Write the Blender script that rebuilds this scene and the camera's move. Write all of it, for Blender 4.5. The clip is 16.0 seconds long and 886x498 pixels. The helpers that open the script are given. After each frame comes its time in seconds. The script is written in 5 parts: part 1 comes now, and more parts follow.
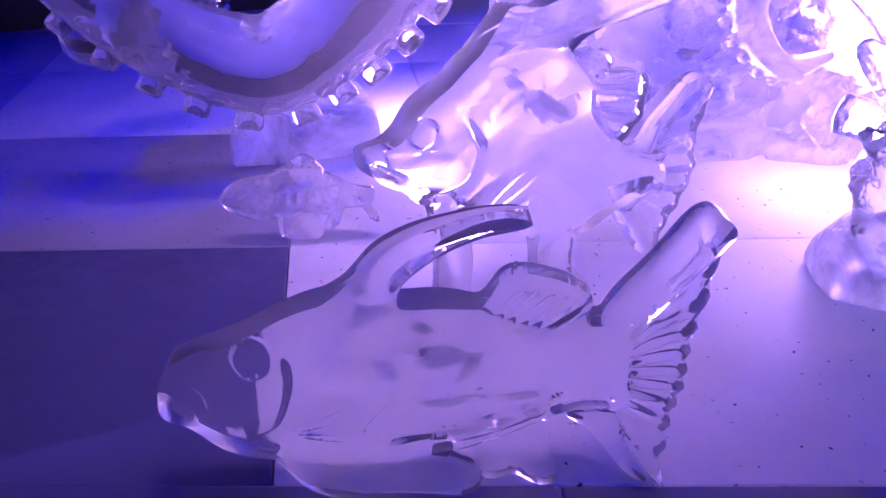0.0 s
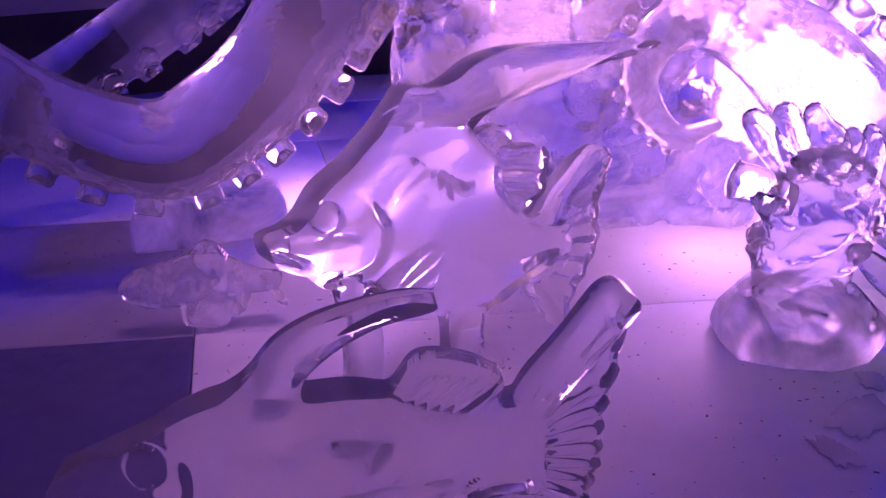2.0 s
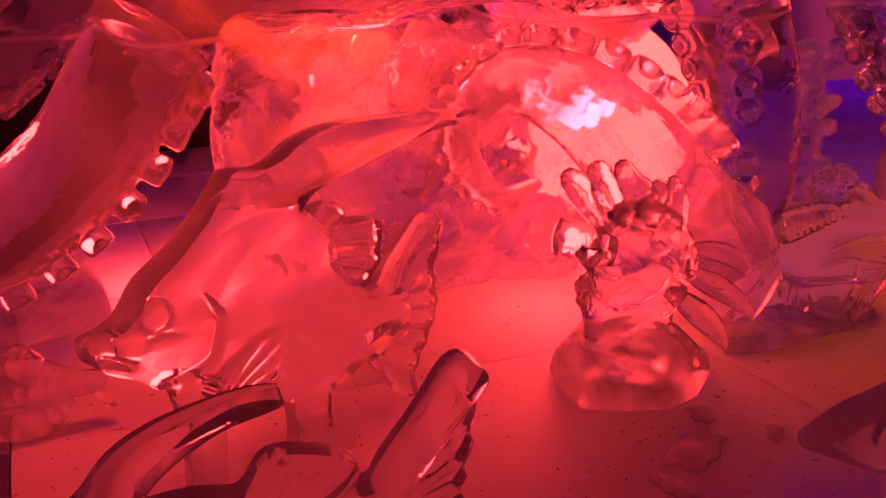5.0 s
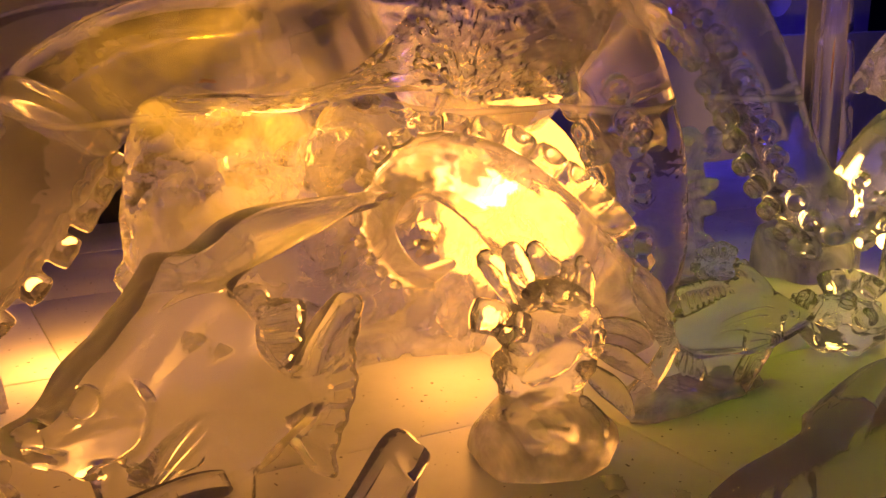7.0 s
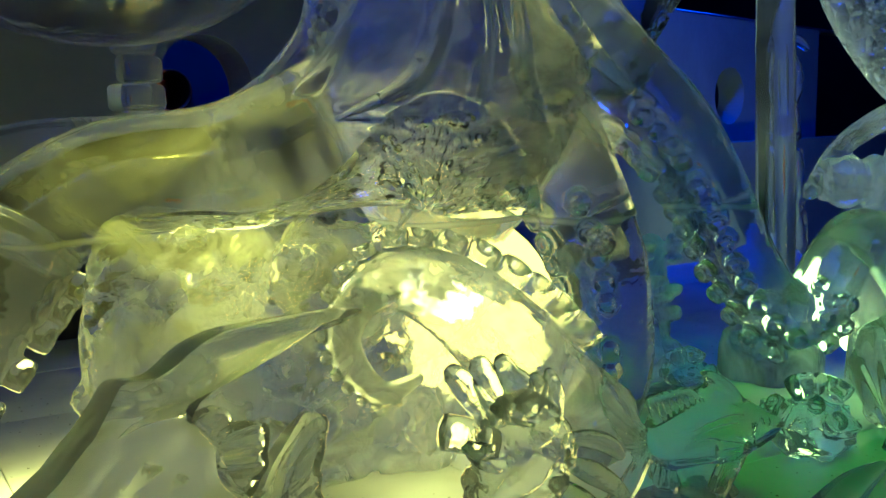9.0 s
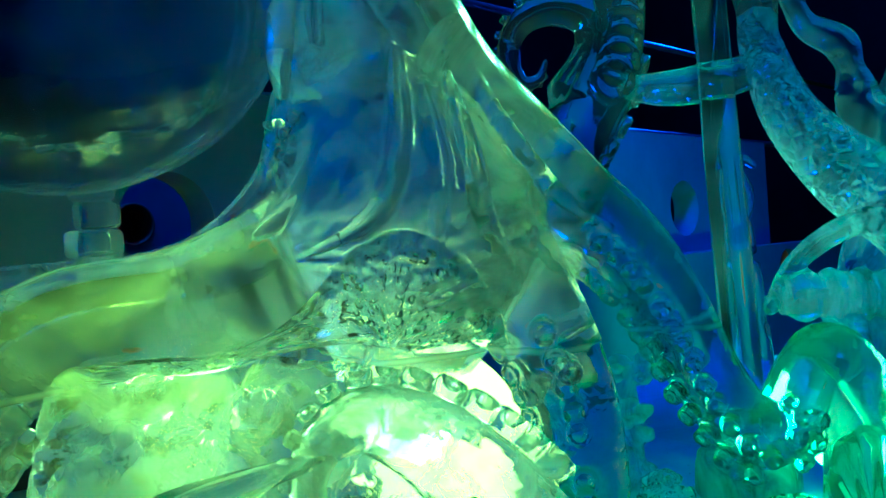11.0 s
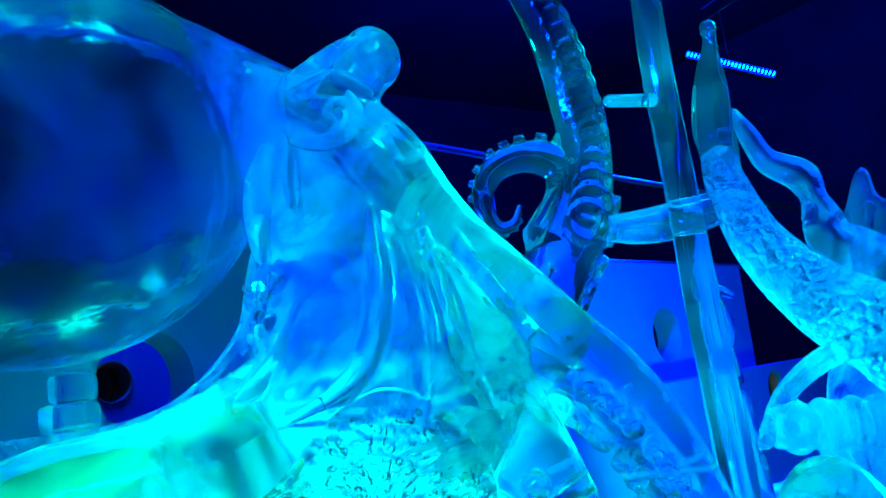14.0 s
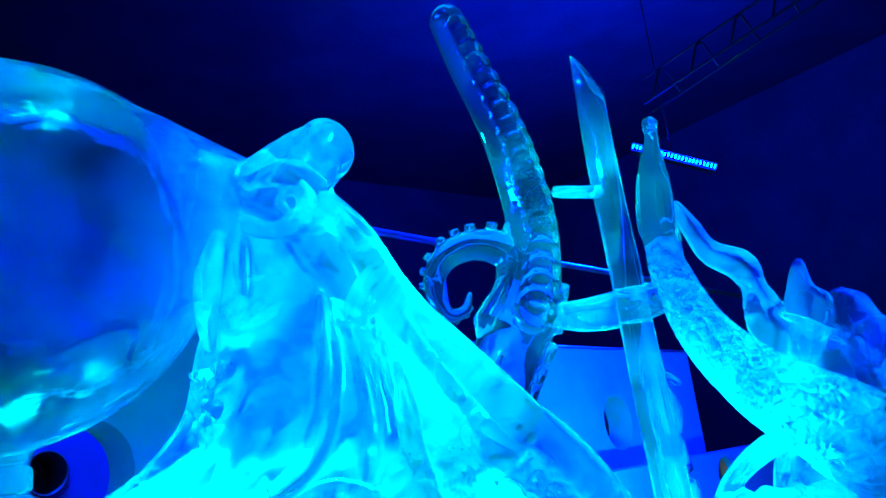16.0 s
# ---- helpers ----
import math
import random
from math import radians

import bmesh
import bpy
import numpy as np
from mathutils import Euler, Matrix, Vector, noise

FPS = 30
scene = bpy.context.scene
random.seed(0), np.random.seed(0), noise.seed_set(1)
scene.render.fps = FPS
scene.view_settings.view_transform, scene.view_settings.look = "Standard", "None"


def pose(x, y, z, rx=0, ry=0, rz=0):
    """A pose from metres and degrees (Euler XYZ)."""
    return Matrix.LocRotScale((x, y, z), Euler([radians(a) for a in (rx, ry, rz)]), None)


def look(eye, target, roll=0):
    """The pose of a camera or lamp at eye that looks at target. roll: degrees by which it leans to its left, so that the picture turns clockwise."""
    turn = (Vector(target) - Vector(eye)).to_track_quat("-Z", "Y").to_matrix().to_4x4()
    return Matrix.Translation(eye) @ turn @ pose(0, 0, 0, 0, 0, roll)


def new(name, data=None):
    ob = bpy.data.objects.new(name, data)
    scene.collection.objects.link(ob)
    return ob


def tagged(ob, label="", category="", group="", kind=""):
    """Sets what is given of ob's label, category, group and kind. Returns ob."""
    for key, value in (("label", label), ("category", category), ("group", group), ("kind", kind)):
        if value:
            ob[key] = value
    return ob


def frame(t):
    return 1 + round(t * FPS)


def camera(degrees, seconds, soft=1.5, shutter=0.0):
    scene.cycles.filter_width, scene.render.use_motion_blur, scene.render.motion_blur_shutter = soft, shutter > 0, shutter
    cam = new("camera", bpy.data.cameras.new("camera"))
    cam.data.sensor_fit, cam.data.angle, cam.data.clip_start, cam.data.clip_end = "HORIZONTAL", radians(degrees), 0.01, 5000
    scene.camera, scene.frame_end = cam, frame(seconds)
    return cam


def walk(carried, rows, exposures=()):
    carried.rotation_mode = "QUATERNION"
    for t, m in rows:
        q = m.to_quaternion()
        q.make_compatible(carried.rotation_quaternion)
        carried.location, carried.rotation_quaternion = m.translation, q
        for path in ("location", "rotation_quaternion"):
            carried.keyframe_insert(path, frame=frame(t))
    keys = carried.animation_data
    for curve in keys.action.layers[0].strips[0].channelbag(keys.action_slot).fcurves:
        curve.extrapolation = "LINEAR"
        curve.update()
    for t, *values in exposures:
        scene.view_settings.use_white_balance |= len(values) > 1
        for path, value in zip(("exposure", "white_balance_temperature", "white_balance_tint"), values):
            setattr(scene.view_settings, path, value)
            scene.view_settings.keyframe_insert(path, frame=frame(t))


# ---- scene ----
cam = camera(56.7, 16.0)
ROWS = [
    (0.0, 0.0000, 0.0000, 0.6200, 61.61, 2.24, -1.21),
    (0.5, 0.0042, 0.0045, 0.6202, 62.94, 2.19, -2.55),
    (1.0, 0.0077, 0.0091, 0.6215, 64.16, 2.14, -4.18),
    (1.5, 0.0113, 0.0138, 0.6227, 65.26, 2.25, -5.84),
    (2.0, 0.0149, 0.0190, 0.6238, 66.23, 2.27, -7.49),
    (2.5, 0.0180, 0.0227, 0.6247, 66.99, 2.32, -9.14),
    (3.0, 0.0213, 0.0251, 0.6260, 67.68, 2.47, -11.13),
    (3.5, 0.0239, 0.0272, 0.6289, 68.15, 2.59, -13.18),
    (4.0, 0.0248, 0.0306, 0.6320, 68.62, 2.80, -15.36),
    (4.5, 0.0226, 0.0353, 0.6357, 69.07, 2.90, -17.69),
    (7.0, -0.0397, 0.0225, 0.6626, 74.60, 0.83, -27.62),
    (7.5, -0.0422, 0.0217, 0.6655, 76.25, 0.86, -28.26),
    (8.0, -0.0400, 0.0219, 0.6675, 78.08, 0.95, -28.81),
    (8.5, -0.0356, 0.0236, 0.6712, 79.95, 1.17, -29.31),
    (9.0, -0.0324, 0.0258, 0.6769, 81.82, 1.50, -29.98),
    (11.5, -0.0150, 0.0347, 0.7169, 91.58, 4.37, -32.85),
    (12.0, -0.0139, 0.0369, 0.7237, 93.15, 4.98, -33.20),
    (12.5, -0.0144, 0.0383, 0.7315, 94.47, 5.48, -33.47),
    (13.0, -0.0140, 0.0381, 0.7387, 95.80, 5.91, -33.60),
    (13.5, -0.0133, 0.0365, 0.7431, 97.29, 6.36, -33.59),
    (14.0, -0.0134, 0.0335, 0.7460, 99.03, 6.78, -33.46),
    (14.5, -0.0163, 0.0283, 0.7473, 101.55, 7.12, -33.56),
    (15.0, -0.0198, 0.0225, 0.7483, 104.42, 7.29, -34.23),
    (15.5, -0.0213, 0.0184, 0.7487, 105.48, 7.39, -35.39),
    (16.0, -0.0219, 0.0157, 0.7479, 104.53, 7.07, -36.81),
]
# seconds, stops, kelvin, tint: the show's colour cycle as the phone's picture tints with it
TINTS = [
    (0.0, 0.28, 4298, 120),
    (0.5, 0.06, 3980, 88),
    (1.0, -0.15, 3840, 80),
    (1.5, -0.37, 4050, 108),
    (2.0, -0.63, 5080, 168),
    (2.5, -0.88, 6080, 230),
    (3.0, -0.95, 6423, 280),
    (3.5, -1.16, 7344, 340),
    (4.0, -1.07, 8396, 400),
    (4.5, -1.42, 10300, 440),
    (5.0, -1.59, 21438, 380),
    (5.5, -1.16, 100000, 240),
    (6.2, -0.82, 100000, 140),
    (7.0, -0.55, 100000, 40),
    (8.0, -0.56, 14345, -60),
    (9.0, -0.66, 6007, -80),
    (9.8, -0.43, 5255, -140),
    (10.6, -0.15, 3760, -160),
    (11.5, -0.03, 2690, -120),
    (12.0, 0.12, 2420, -120),
    (12.5, 0.18, 2260, -110),
    (13.0, 0.46, 2180, -100),
    (13.3, 0.66, 2120, -90),
    (13.6, 0.78, 1980, -70),
    (14.5, 1.24, 1925, -60),
    (16.0, 1.95, 1925, -60),
]
walk(cam, [(t, pose(x, y, z, rx, ry, rz)) for t, x, y, z, rx, ry, rz in ROWS], TINTS)

# ---- world and lights ----
world = bpy.data.worlds.new("hall_dark")
world.use_nodes = True
scene.world = world
world.node_tree.nodes["Background"].inputs["Color"].default_value = (0.02, 0.05, 0.6, 1)
world.node_tree.nodes["Background"].inputs["Strength"].default_value = 0.004


def lamp(name, kind, where, power, colour, size=0.1, target=None, spread=None, size_y=None):
    data = bpy.data.lights.new(name, kind)
    data.energy, data.color = power, colour
    if kind == "AREA":
        data.shape, data.size = ("RECTANGLE" if size_y else "DISK"), size
        if size_y:
            data.size_y = size_y
        if spread:
            data.spread = radians(spread)
    else:
        data.shadow_soft_size = size
    ob = new(name, data)
    ob.matrix_world = look(where, target) if target else pose(*where)
    return ob


WHITE = (1.0, 0.60, 0.25)
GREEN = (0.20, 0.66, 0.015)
WARM = (1.0, 0.62, 0.11)
BLUE = (0.01, 0.033, 1.0)
# beams of the two floodlights on the ice, plus added fills without fixtures
lamp("flood_beam", "POINT", (0.66, 1.30, 0.13), 2.0, WHITE, 0.08)
# added: brightens the floor behind the lying arm
lamp("floor_fill_rear", "POINT", (-0.01, 1.76, 0.10), 5, WHITE, 0.1)
# added pair imitating light carried up inside the ice
lamp("arm_glow_fill", "AREA", (0.42, 1.70, 0.28), 9, WHITE, 0.2, (0.36, 1.46, 0.65), 55)
lamp("body_glow_fill", "AREA", (0.92, 1.66, 0.40), 26, WHITE, 0.2, (0.78, 1.42, 1.2), 120)
lamp("flood_beam_side", "POINT", (1.80, 1.22, 0.20), 2.4, (0.6, 0.62, 0.32), 0.06)
# added uplight for the tail and column, no fixture there
wash = lamp("tail_fill", "SPOT", (2.15, 1.75, 0.1), 140, (0.8, 0.62, 0.6), 0.03, (2.0, 1.35, 1.2))
wash.data.spot_size, wash.data.spot_blend = radians(75), 0.8
# added fill that brightens the low bench wall, no such lamp known
bench = lamp("wall_fill", "SPOT", (3.5, 2.75, 0.06), 34, (0.7, 0.62, 0.45), 0.05, (4.6, 3.95, 0.45))
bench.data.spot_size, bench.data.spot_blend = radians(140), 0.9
# added fill spots without fixtures: two down on the stage, one across from the side onto the shoulder of the body
spot = lamp("stage_fill_spot", "SPOT", (0.9, 0.2, 4.2), 290, WHITE, 0.5, (-0.14, 1.02, 0.0))
spot.data.spot_size, spot.data.spot_blend = radians(20), 0.9
# stand-in for the unseen source that greens the right floor
leaf = lamp("green_fill_spot", "SPOT", (1.2, -0.2, 4.4), 360, GREEN, 0.5, (1.42, 1.24, 0.0))
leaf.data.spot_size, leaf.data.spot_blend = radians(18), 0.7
side = lamp("side_fill_spot", "SPOT", (4.3, 2.0, 2.9), 1400, (0.8, 0.6, 0.42), 0.1, (0.88, 1.4, 0.98))
side.data.spot_size, side.data.spot_blend = radians(10.5), 0.7
# added fills for the left arm, the rear floor and the head
front = lamp("arm_fill_spot", "SPOT", (-0.6, -2.5, 3.6), 7000, WARM, 0.12, (0.32, 1.46, 0.55))
front.data.spot_size, front.data.spot_blend = radians(6.5), 0.7
rear = lamp("rear_fill_spot", "SPOT", (-0.6, 0.6, 4.3), 110, WHITE, 0.6, (-0.55, 1.45, 0.0))
rear.data.spot_size, rear.data.spot_blend = radians(24), 0.9
face = lamp("head_fill_spot", "SPOT", (1.6, -2.4, 4.2), 620, WHITE, 0.15, (0.78, 1.35, 1.0))
face.data.spot_size, face.data.spot_blend = radians(8.5), 0.8
# beam of the blue light bar, then added blue fills without fixtures
lamp("rig_beam", "AREA", (6.9, 4.8, 3.45), 26, BLUE, 0.9, (1.2, 1.6, 1.4), 60, size_y=0.1)
lamp("blue_fill_behind", "AREA", (-2.5, -4.0, 4.2), 1.5, BLUE, 1.2, (0.5, 1.6, 1.3), 40, size_y=0.1)
deep = lamp("blue_fill_spot", "SPOT", (-2.5, -4.0, 4.2), 800, BLUE, 0.2, (0.30, 1.5, 1.22))
deep.data.spot_size, deep.data.spot_blend = radians(9.5), 0.6
lamp("blue_fill_above", "AREA", (1.0, 4.4, 4.8), 56, BLUE, 1.2, (2.2, 6.0, 0.5), 95, size_y=0.1)
lamp("blue_fill_wall", "AREA", (2.4, 1.8, 5.2), 70, BLUE, 1.2, (4.2, 4.0, 0.9), 60, size_y=0.1)
# added: blue on the roof in place of haze
lamp("blue_fill_roof", "AREA", (8.0, 6.0, 4.4), 200, BLUE, 1.0, (10.0, 9.0, 7.4), size_y=0.1)

# added: blue roof glow for the ice rims to pick up
lamp("blue_fill_front", "AREA", (-1.5, -3.0, 4.6), 110, BLUE, 1.2, (-1.0, -2.0, 7.5), size_y=0.1)


# ---- materials ----
def nodes_of(name):
    m = bpy.data.materials.new(name)
    m.use_nodes = True
    t = m.node_tree
    return m, t.nodes, t.links, t.nodes["Principled BSDF"]


def noise_tex(nodes, links, scale, detail=4.0, rough=0.55, distort=0.0):
    co = nodes.new("ShaderNodeTexCoord")
    n = nodes.new("ShaderNodeTexNoise")
    n.inputs["Scale"].default_value, n.inputs["Detail"].default_value = scale, detail
    n.inputs["Roughness"].default_value, n.inputs["Distortion"].default_value = rough, distort
    links.new(co.outputs["Object"], n.inputs["Vector"])
    return n


def ramp(nodes, links, src, stops):
    r = nodes.new("ShaderNodeValToRGB")
    links.new(src, r.inputs["Fac"])
    el = r.color_ramp.elements
    el[0].position, el[0].color = stops[0][0], (*stops[0][1], 1)
    el[1].position, el[1].color = stops[-1][0], (*stops[-1][1], 1)
    for p, c in stops[1:-1]:
        e = el.new(p)
        e.color = (*c, 1)
    return r


def bump(nodes, links, src, strength, distance, before=None):
    b = nodes.new("ShaderNodeBump")
    b.inputs["Strength"].default_value, b.inputs["Distance"].default_value = strength, distance
    links.new(src, b.inputs["Height"])
    if before:
        links.new(before.outputs["Normal"], b.inputs["Normal"])
    return b


def ice(name, milk=0.12, rough=0.03, lump=18.0, lump_depth=0.006, fine=90.0, fine_depth=0.0012, tint=(0.96, 0.98, 1.0), patch=5.0, seam=None, core=None, clouds=(0.38, 0.68, 0.3, 2.0)):
    """Clear carved ice: refracting, faintly milky with bubbles, with a melted, slightly rippled skin."""
    m, nodes, links, p = nodes_of(name)
    big = noise_tex(nodes, links, lump, 3.0, 0.5, 0.4)
    small = noise_tex(nodes, links, fine, 5.0, 0.6)
    cloud = noise_tex(nodes, links, patch, 5.0, 0.6, 0.6)
    b1 = bump(nodes, links, big.outputs["Fac"], 0.6, lump_depth)
    b2 = bump(nodes, links, small.outputs["Fac"], 0.5, fine_depth, b1)
    p.inputs["Base Color"].default_value = (*tint, 1)
    p.inputs["Transmission Weight"].default_value = 1.0
    p.inputs["IOR"].default_value = 1.31
    r = ramp(nodes, links, cloud.outputs["Fac"], [(0.35, (rough,) * 3), (0.75, (rough + 0.09,) * 3)])
    links.new(r.outputs["Color"], p.inputs["Roughness"])
    links.new(b2.outputs["Normal"], p.inputs["Normal"])
    white = nodes.new("ShaderNodeBsdfDiffuse")
    white.inputs["Color"].default_value = (0.88, 0.9, 0.92, 1)
    back = nodes.new("ShaderNodeBsdfTranslucent")
    back.inputs["Color"].default_value = (0.88, 0.9, 0.92, 1)
    for s in (white, back):
        links.new(b1.outputs["Normal"], s.inputs["Normal"])
    half = nodes.new("ShaderNodeMixShader")
    half.inputs["Fac"].default_value = 0.6
    links.new(white.outputs[0], half.inputs[1])
    links.new(back.outputs[0], half.inputs[2])
    mix = nodes.new("ShaderNodeMixShader")
    f = ramp(nodes, links, cloud.outputs["Fac"], [(clouds[0], (milk * clouds[2],) * 3), (clouds[1], (min(1.0, milk * clouds[3]),) * 3)])
    amount = f.outputs["Color"]
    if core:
        # cloudiness by position: clear arms, cloudy head and skirt, half-clear mantle
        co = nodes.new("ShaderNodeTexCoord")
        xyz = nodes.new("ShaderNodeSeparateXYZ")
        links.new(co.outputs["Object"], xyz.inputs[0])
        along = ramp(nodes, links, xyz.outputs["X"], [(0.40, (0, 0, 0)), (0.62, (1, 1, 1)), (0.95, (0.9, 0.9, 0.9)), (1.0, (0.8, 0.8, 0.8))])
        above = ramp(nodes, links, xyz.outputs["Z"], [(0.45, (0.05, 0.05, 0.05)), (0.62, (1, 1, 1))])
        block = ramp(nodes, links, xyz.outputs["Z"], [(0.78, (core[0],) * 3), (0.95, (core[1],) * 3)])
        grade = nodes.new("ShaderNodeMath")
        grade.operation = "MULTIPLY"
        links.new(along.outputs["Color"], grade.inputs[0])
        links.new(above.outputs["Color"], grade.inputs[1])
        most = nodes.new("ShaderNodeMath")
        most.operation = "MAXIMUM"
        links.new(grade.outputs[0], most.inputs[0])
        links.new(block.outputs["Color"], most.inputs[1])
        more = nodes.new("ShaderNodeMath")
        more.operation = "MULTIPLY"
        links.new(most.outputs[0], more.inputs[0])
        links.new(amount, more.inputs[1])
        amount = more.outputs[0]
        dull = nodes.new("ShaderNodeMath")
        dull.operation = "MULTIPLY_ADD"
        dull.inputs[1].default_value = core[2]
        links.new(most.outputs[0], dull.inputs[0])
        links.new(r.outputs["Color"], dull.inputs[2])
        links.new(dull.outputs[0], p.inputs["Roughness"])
    if seam:
        # frosty joint where two blocks were frozen together
        co = nodes.new("ShaderNodeTexCoord")
        xyz = nodes.new("ShaderNodeSeparateXYZ")
        links.new(co.outputs["Object"], xyz.inputs[0])
        off = nodes.new("ShaderNodeMath")
        off.operation = "MULTIPLY_ADD"
        off.inputs[1].default_value, off.inputs[2].default_value = 0.03, -seam - 0.015
        links.new(big.outputs["Fac"], off.inputs[0])
        add = nodes.new("ShaderNodeMath")
        add.operation = "ADD"
        links.new(xyz.outputs["Z"], add.inputs[0])
        links.new(off.outputs[0], add.inputs[1])
        far = nodes.new("ShaderNodeMath")
        far.operation = "ABSOLUTE"
        links.new(add.outputs[0], far.inputs[0])
        band = ramp(nodes, links, far.outputs[0], [(0.002, (0.6, 0.6, 0.6)), (0.011, (0, 0, 0))])
        top = nodes.new("ShaderNodeMath")
        top.operation = "MAXIMUM"
        links.new(band.outputs["Color"], top.inputs[0])
        links.new(amount, top.inputs[1])
        amount = top.outputs[0]
    links.new(amount, mix.inputs["Fac"])
    links.new(p.outputs[0], mix.inputs[1])
    links.new(half.outputs[0], mix.inputs[2])
    links.new(mix.outputs[0], nodes["Material Output"].inputs["Surface"])
    return m


def plain(name, colour, rough=0.6, vary=0.25, scale=6.0, metal=0.0, depth=0.002, spec=0.4, specks=False):
    m, nodes, links, p = nodes_of(name)
    n = noise_tex(nodes, links, scale, 6.0, 0.6, 0.3)
    f = noise_tex(nodes, links, scale * 14, 4.0, 0.6)
    lo = tuple(c * (1 - vary) for c in colour)
    hi = tuple(min(1, c * (1 + vary)) for c in colour)
    c = ramp(nodes, links, n.outputs["Fac"], [(0.3, lo), (0.7, hi)])
    base = c.outputs["Color"]
    if specks:
        # grit frozen into the surface
        grit = noise_tex(nodes, links, 95.0, 1.0, 0.4)
        dots = ramp(nodes, links, grit.outputs["Fac"], [(0.22, (0.12, 0.12, 0.14)), (0.27, (1, 1, 1))])
        mul = nodes.new("ShaderNodeMix")
        mul.data_type, mul.blend_type = "RGBA", "MULTIPLY"
        mul.inputs["Factor"].default_value = 1.0
        links.new(base, mul.inputs["A"])
        links.new(dots.outputs["Color"], mul.inputs["B"])
        base = mul.outputs["Result"]
    links.new(base, p.inputs["Base Color"])
    r = ramp(nodes, links, f.outputs["Fac"], [(0.3, (max(0.02, rough - 0.12),) * 3), (0.7, (min(1, rough + 0.12),) * 3)])
    links.new(r.outputs["Color"], p.inputs["Roughness"])
    p.inputs["Metallic"].default_value = metal
    p.inputs["Specular IOR Level"].default_value = spec
    b = bump(nodes, links, f.outputs["Fac"], 0.4, depth)
    links.new(b.outputs["Normal"], p.inputs["Normal"])
    return m


def glow(name, colour, strength):
    m, nodes, links, p = nodes_of(name)
    p.inputs["Base Color"].default_value = (*colour, 1)
    p.inputs["Emission Color"].default_value = (*colour, 1)
    p.inputs["Emission Strength"].default_value = strength
    return m


CLEAR = ice("clear_ice", 0.13, 0.012, 14.0, 0.002, 70.0, 0.0003, clouds=(0.3, 0.8, 0.7, 1.3))
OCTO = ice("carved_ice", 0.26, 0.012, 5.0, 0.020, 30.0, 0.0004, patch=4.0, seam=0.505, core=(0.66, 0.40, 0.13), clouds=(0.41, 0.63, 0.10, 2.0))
LIMB = ice("cloudy_limb_ice", 0.17, 0.03, 9.0, 0.012, 40.0, 0.0005, patch=5.0, clouds=(0.38, 0.62, 0.45, 1.5))
COIL = ice("cloudy_coil_ice", 0.27, 0.03, 9.0, 0.006, 45.0, 0.0008, patch=9.0)
CORAL = ice("coral_ice", 0.13, 0.03, 22.0, 0.016)
ROUGH = ice("rough_ice", 0.19, 0.015, 13.0, 0.034, 45.0, 0.003, clouds=(0.38, 0.66, 0.2, 2.2))
GLASSY = ice("chipped_ice", 0.03, 0.008, 20.0, 0.004, 60.0, 0.0008)
CLOUD = ice("pale_cloudy_ice", 0.40, 0.08, 10.0, 0.012, 50.0, 0.001)
FROST = ice("frosted_ice", 0.55, 0.12, 20.0, 0.004, 90.0, 0.001)
ARM = ice("clear_arm_ice", 0.028, 0.012, 8.0, 0.008, 50.0, 0.0006)
LOWER = ice("clear_lower_ice", 0.05, 0.012, 6.0, 0.008, 50.0, 0.0005)
TROUT = ice("mottled_ice", 0.26, 0.03, 12.0, 0.001, 60.0, 0.0003, patch=14.0, clouds=(0.38, 0.64, 0.4, 1.7))
PLINTH = ice("cloudy_ice", 0.46, 0.2, 12.0, 0.004, 60.0, 0.001)
POLE = ice("column_ice", 0.05, 0.015, 6.0, 0.004, 50.0, 0.0006)
SLAB = plain("frozen_slab", (0.70, 0.73, 0.76), 0.55, 0.16, 2.2, depth=0.0004, spec=0.25, specks=True)
# two darker, bluer slab tones for the front and left
DARK_SLAB = plain("dark_blue_slab", (0.08, 0.085, 0.20), 0.5, 0.15, 1.6, depth=0.00008, spec=0.3)
MID_SLAB = plain("mid_grey_slab", (0.27, 0.28, 0.36), 0.5, 0.2, 1.8, depth=0.0003, spec=0.3, specks=True)
WET = plain("wet_slab", (0.48, 0.5, 0.53), 0.12, 0.2, 9.0, depth=0.0005, spec=0.5)
PANEL = plain("panel_paint", (0.27, 0.28, 0.31), 0.55, 0.15, 2.0)
REVEAL = plain("orange_reveal", (0.55, 0.16, 0.06), 0.6, 0.2, 3.0)
DARK = plain("dark_hall", (0.03, 0.03, 0.035), 0.8, 0.3, 1.0)
STEEL = plain("steel_tube", (0.45, 0.46, 0.48), 0.35, 0.15, 8.0, metal=0.9)
BLACK = plain("black_housing", (0.03, 0.03, 0.03), 0.45, 0.3, 10.0)
LENS = glow("lamp_lens", (1.0, 0.60, 0.25), 5.0)
BULB = glow("lamp_core", (1.0, 0.65, 0.42), 30.0)
LENS_B = glow("lamp_lens_green", (0.8, 0.65, 0.35), 15.0)
DIODE = glow("blue_diode", (0.02, 0.018, 1.0), 70.0)


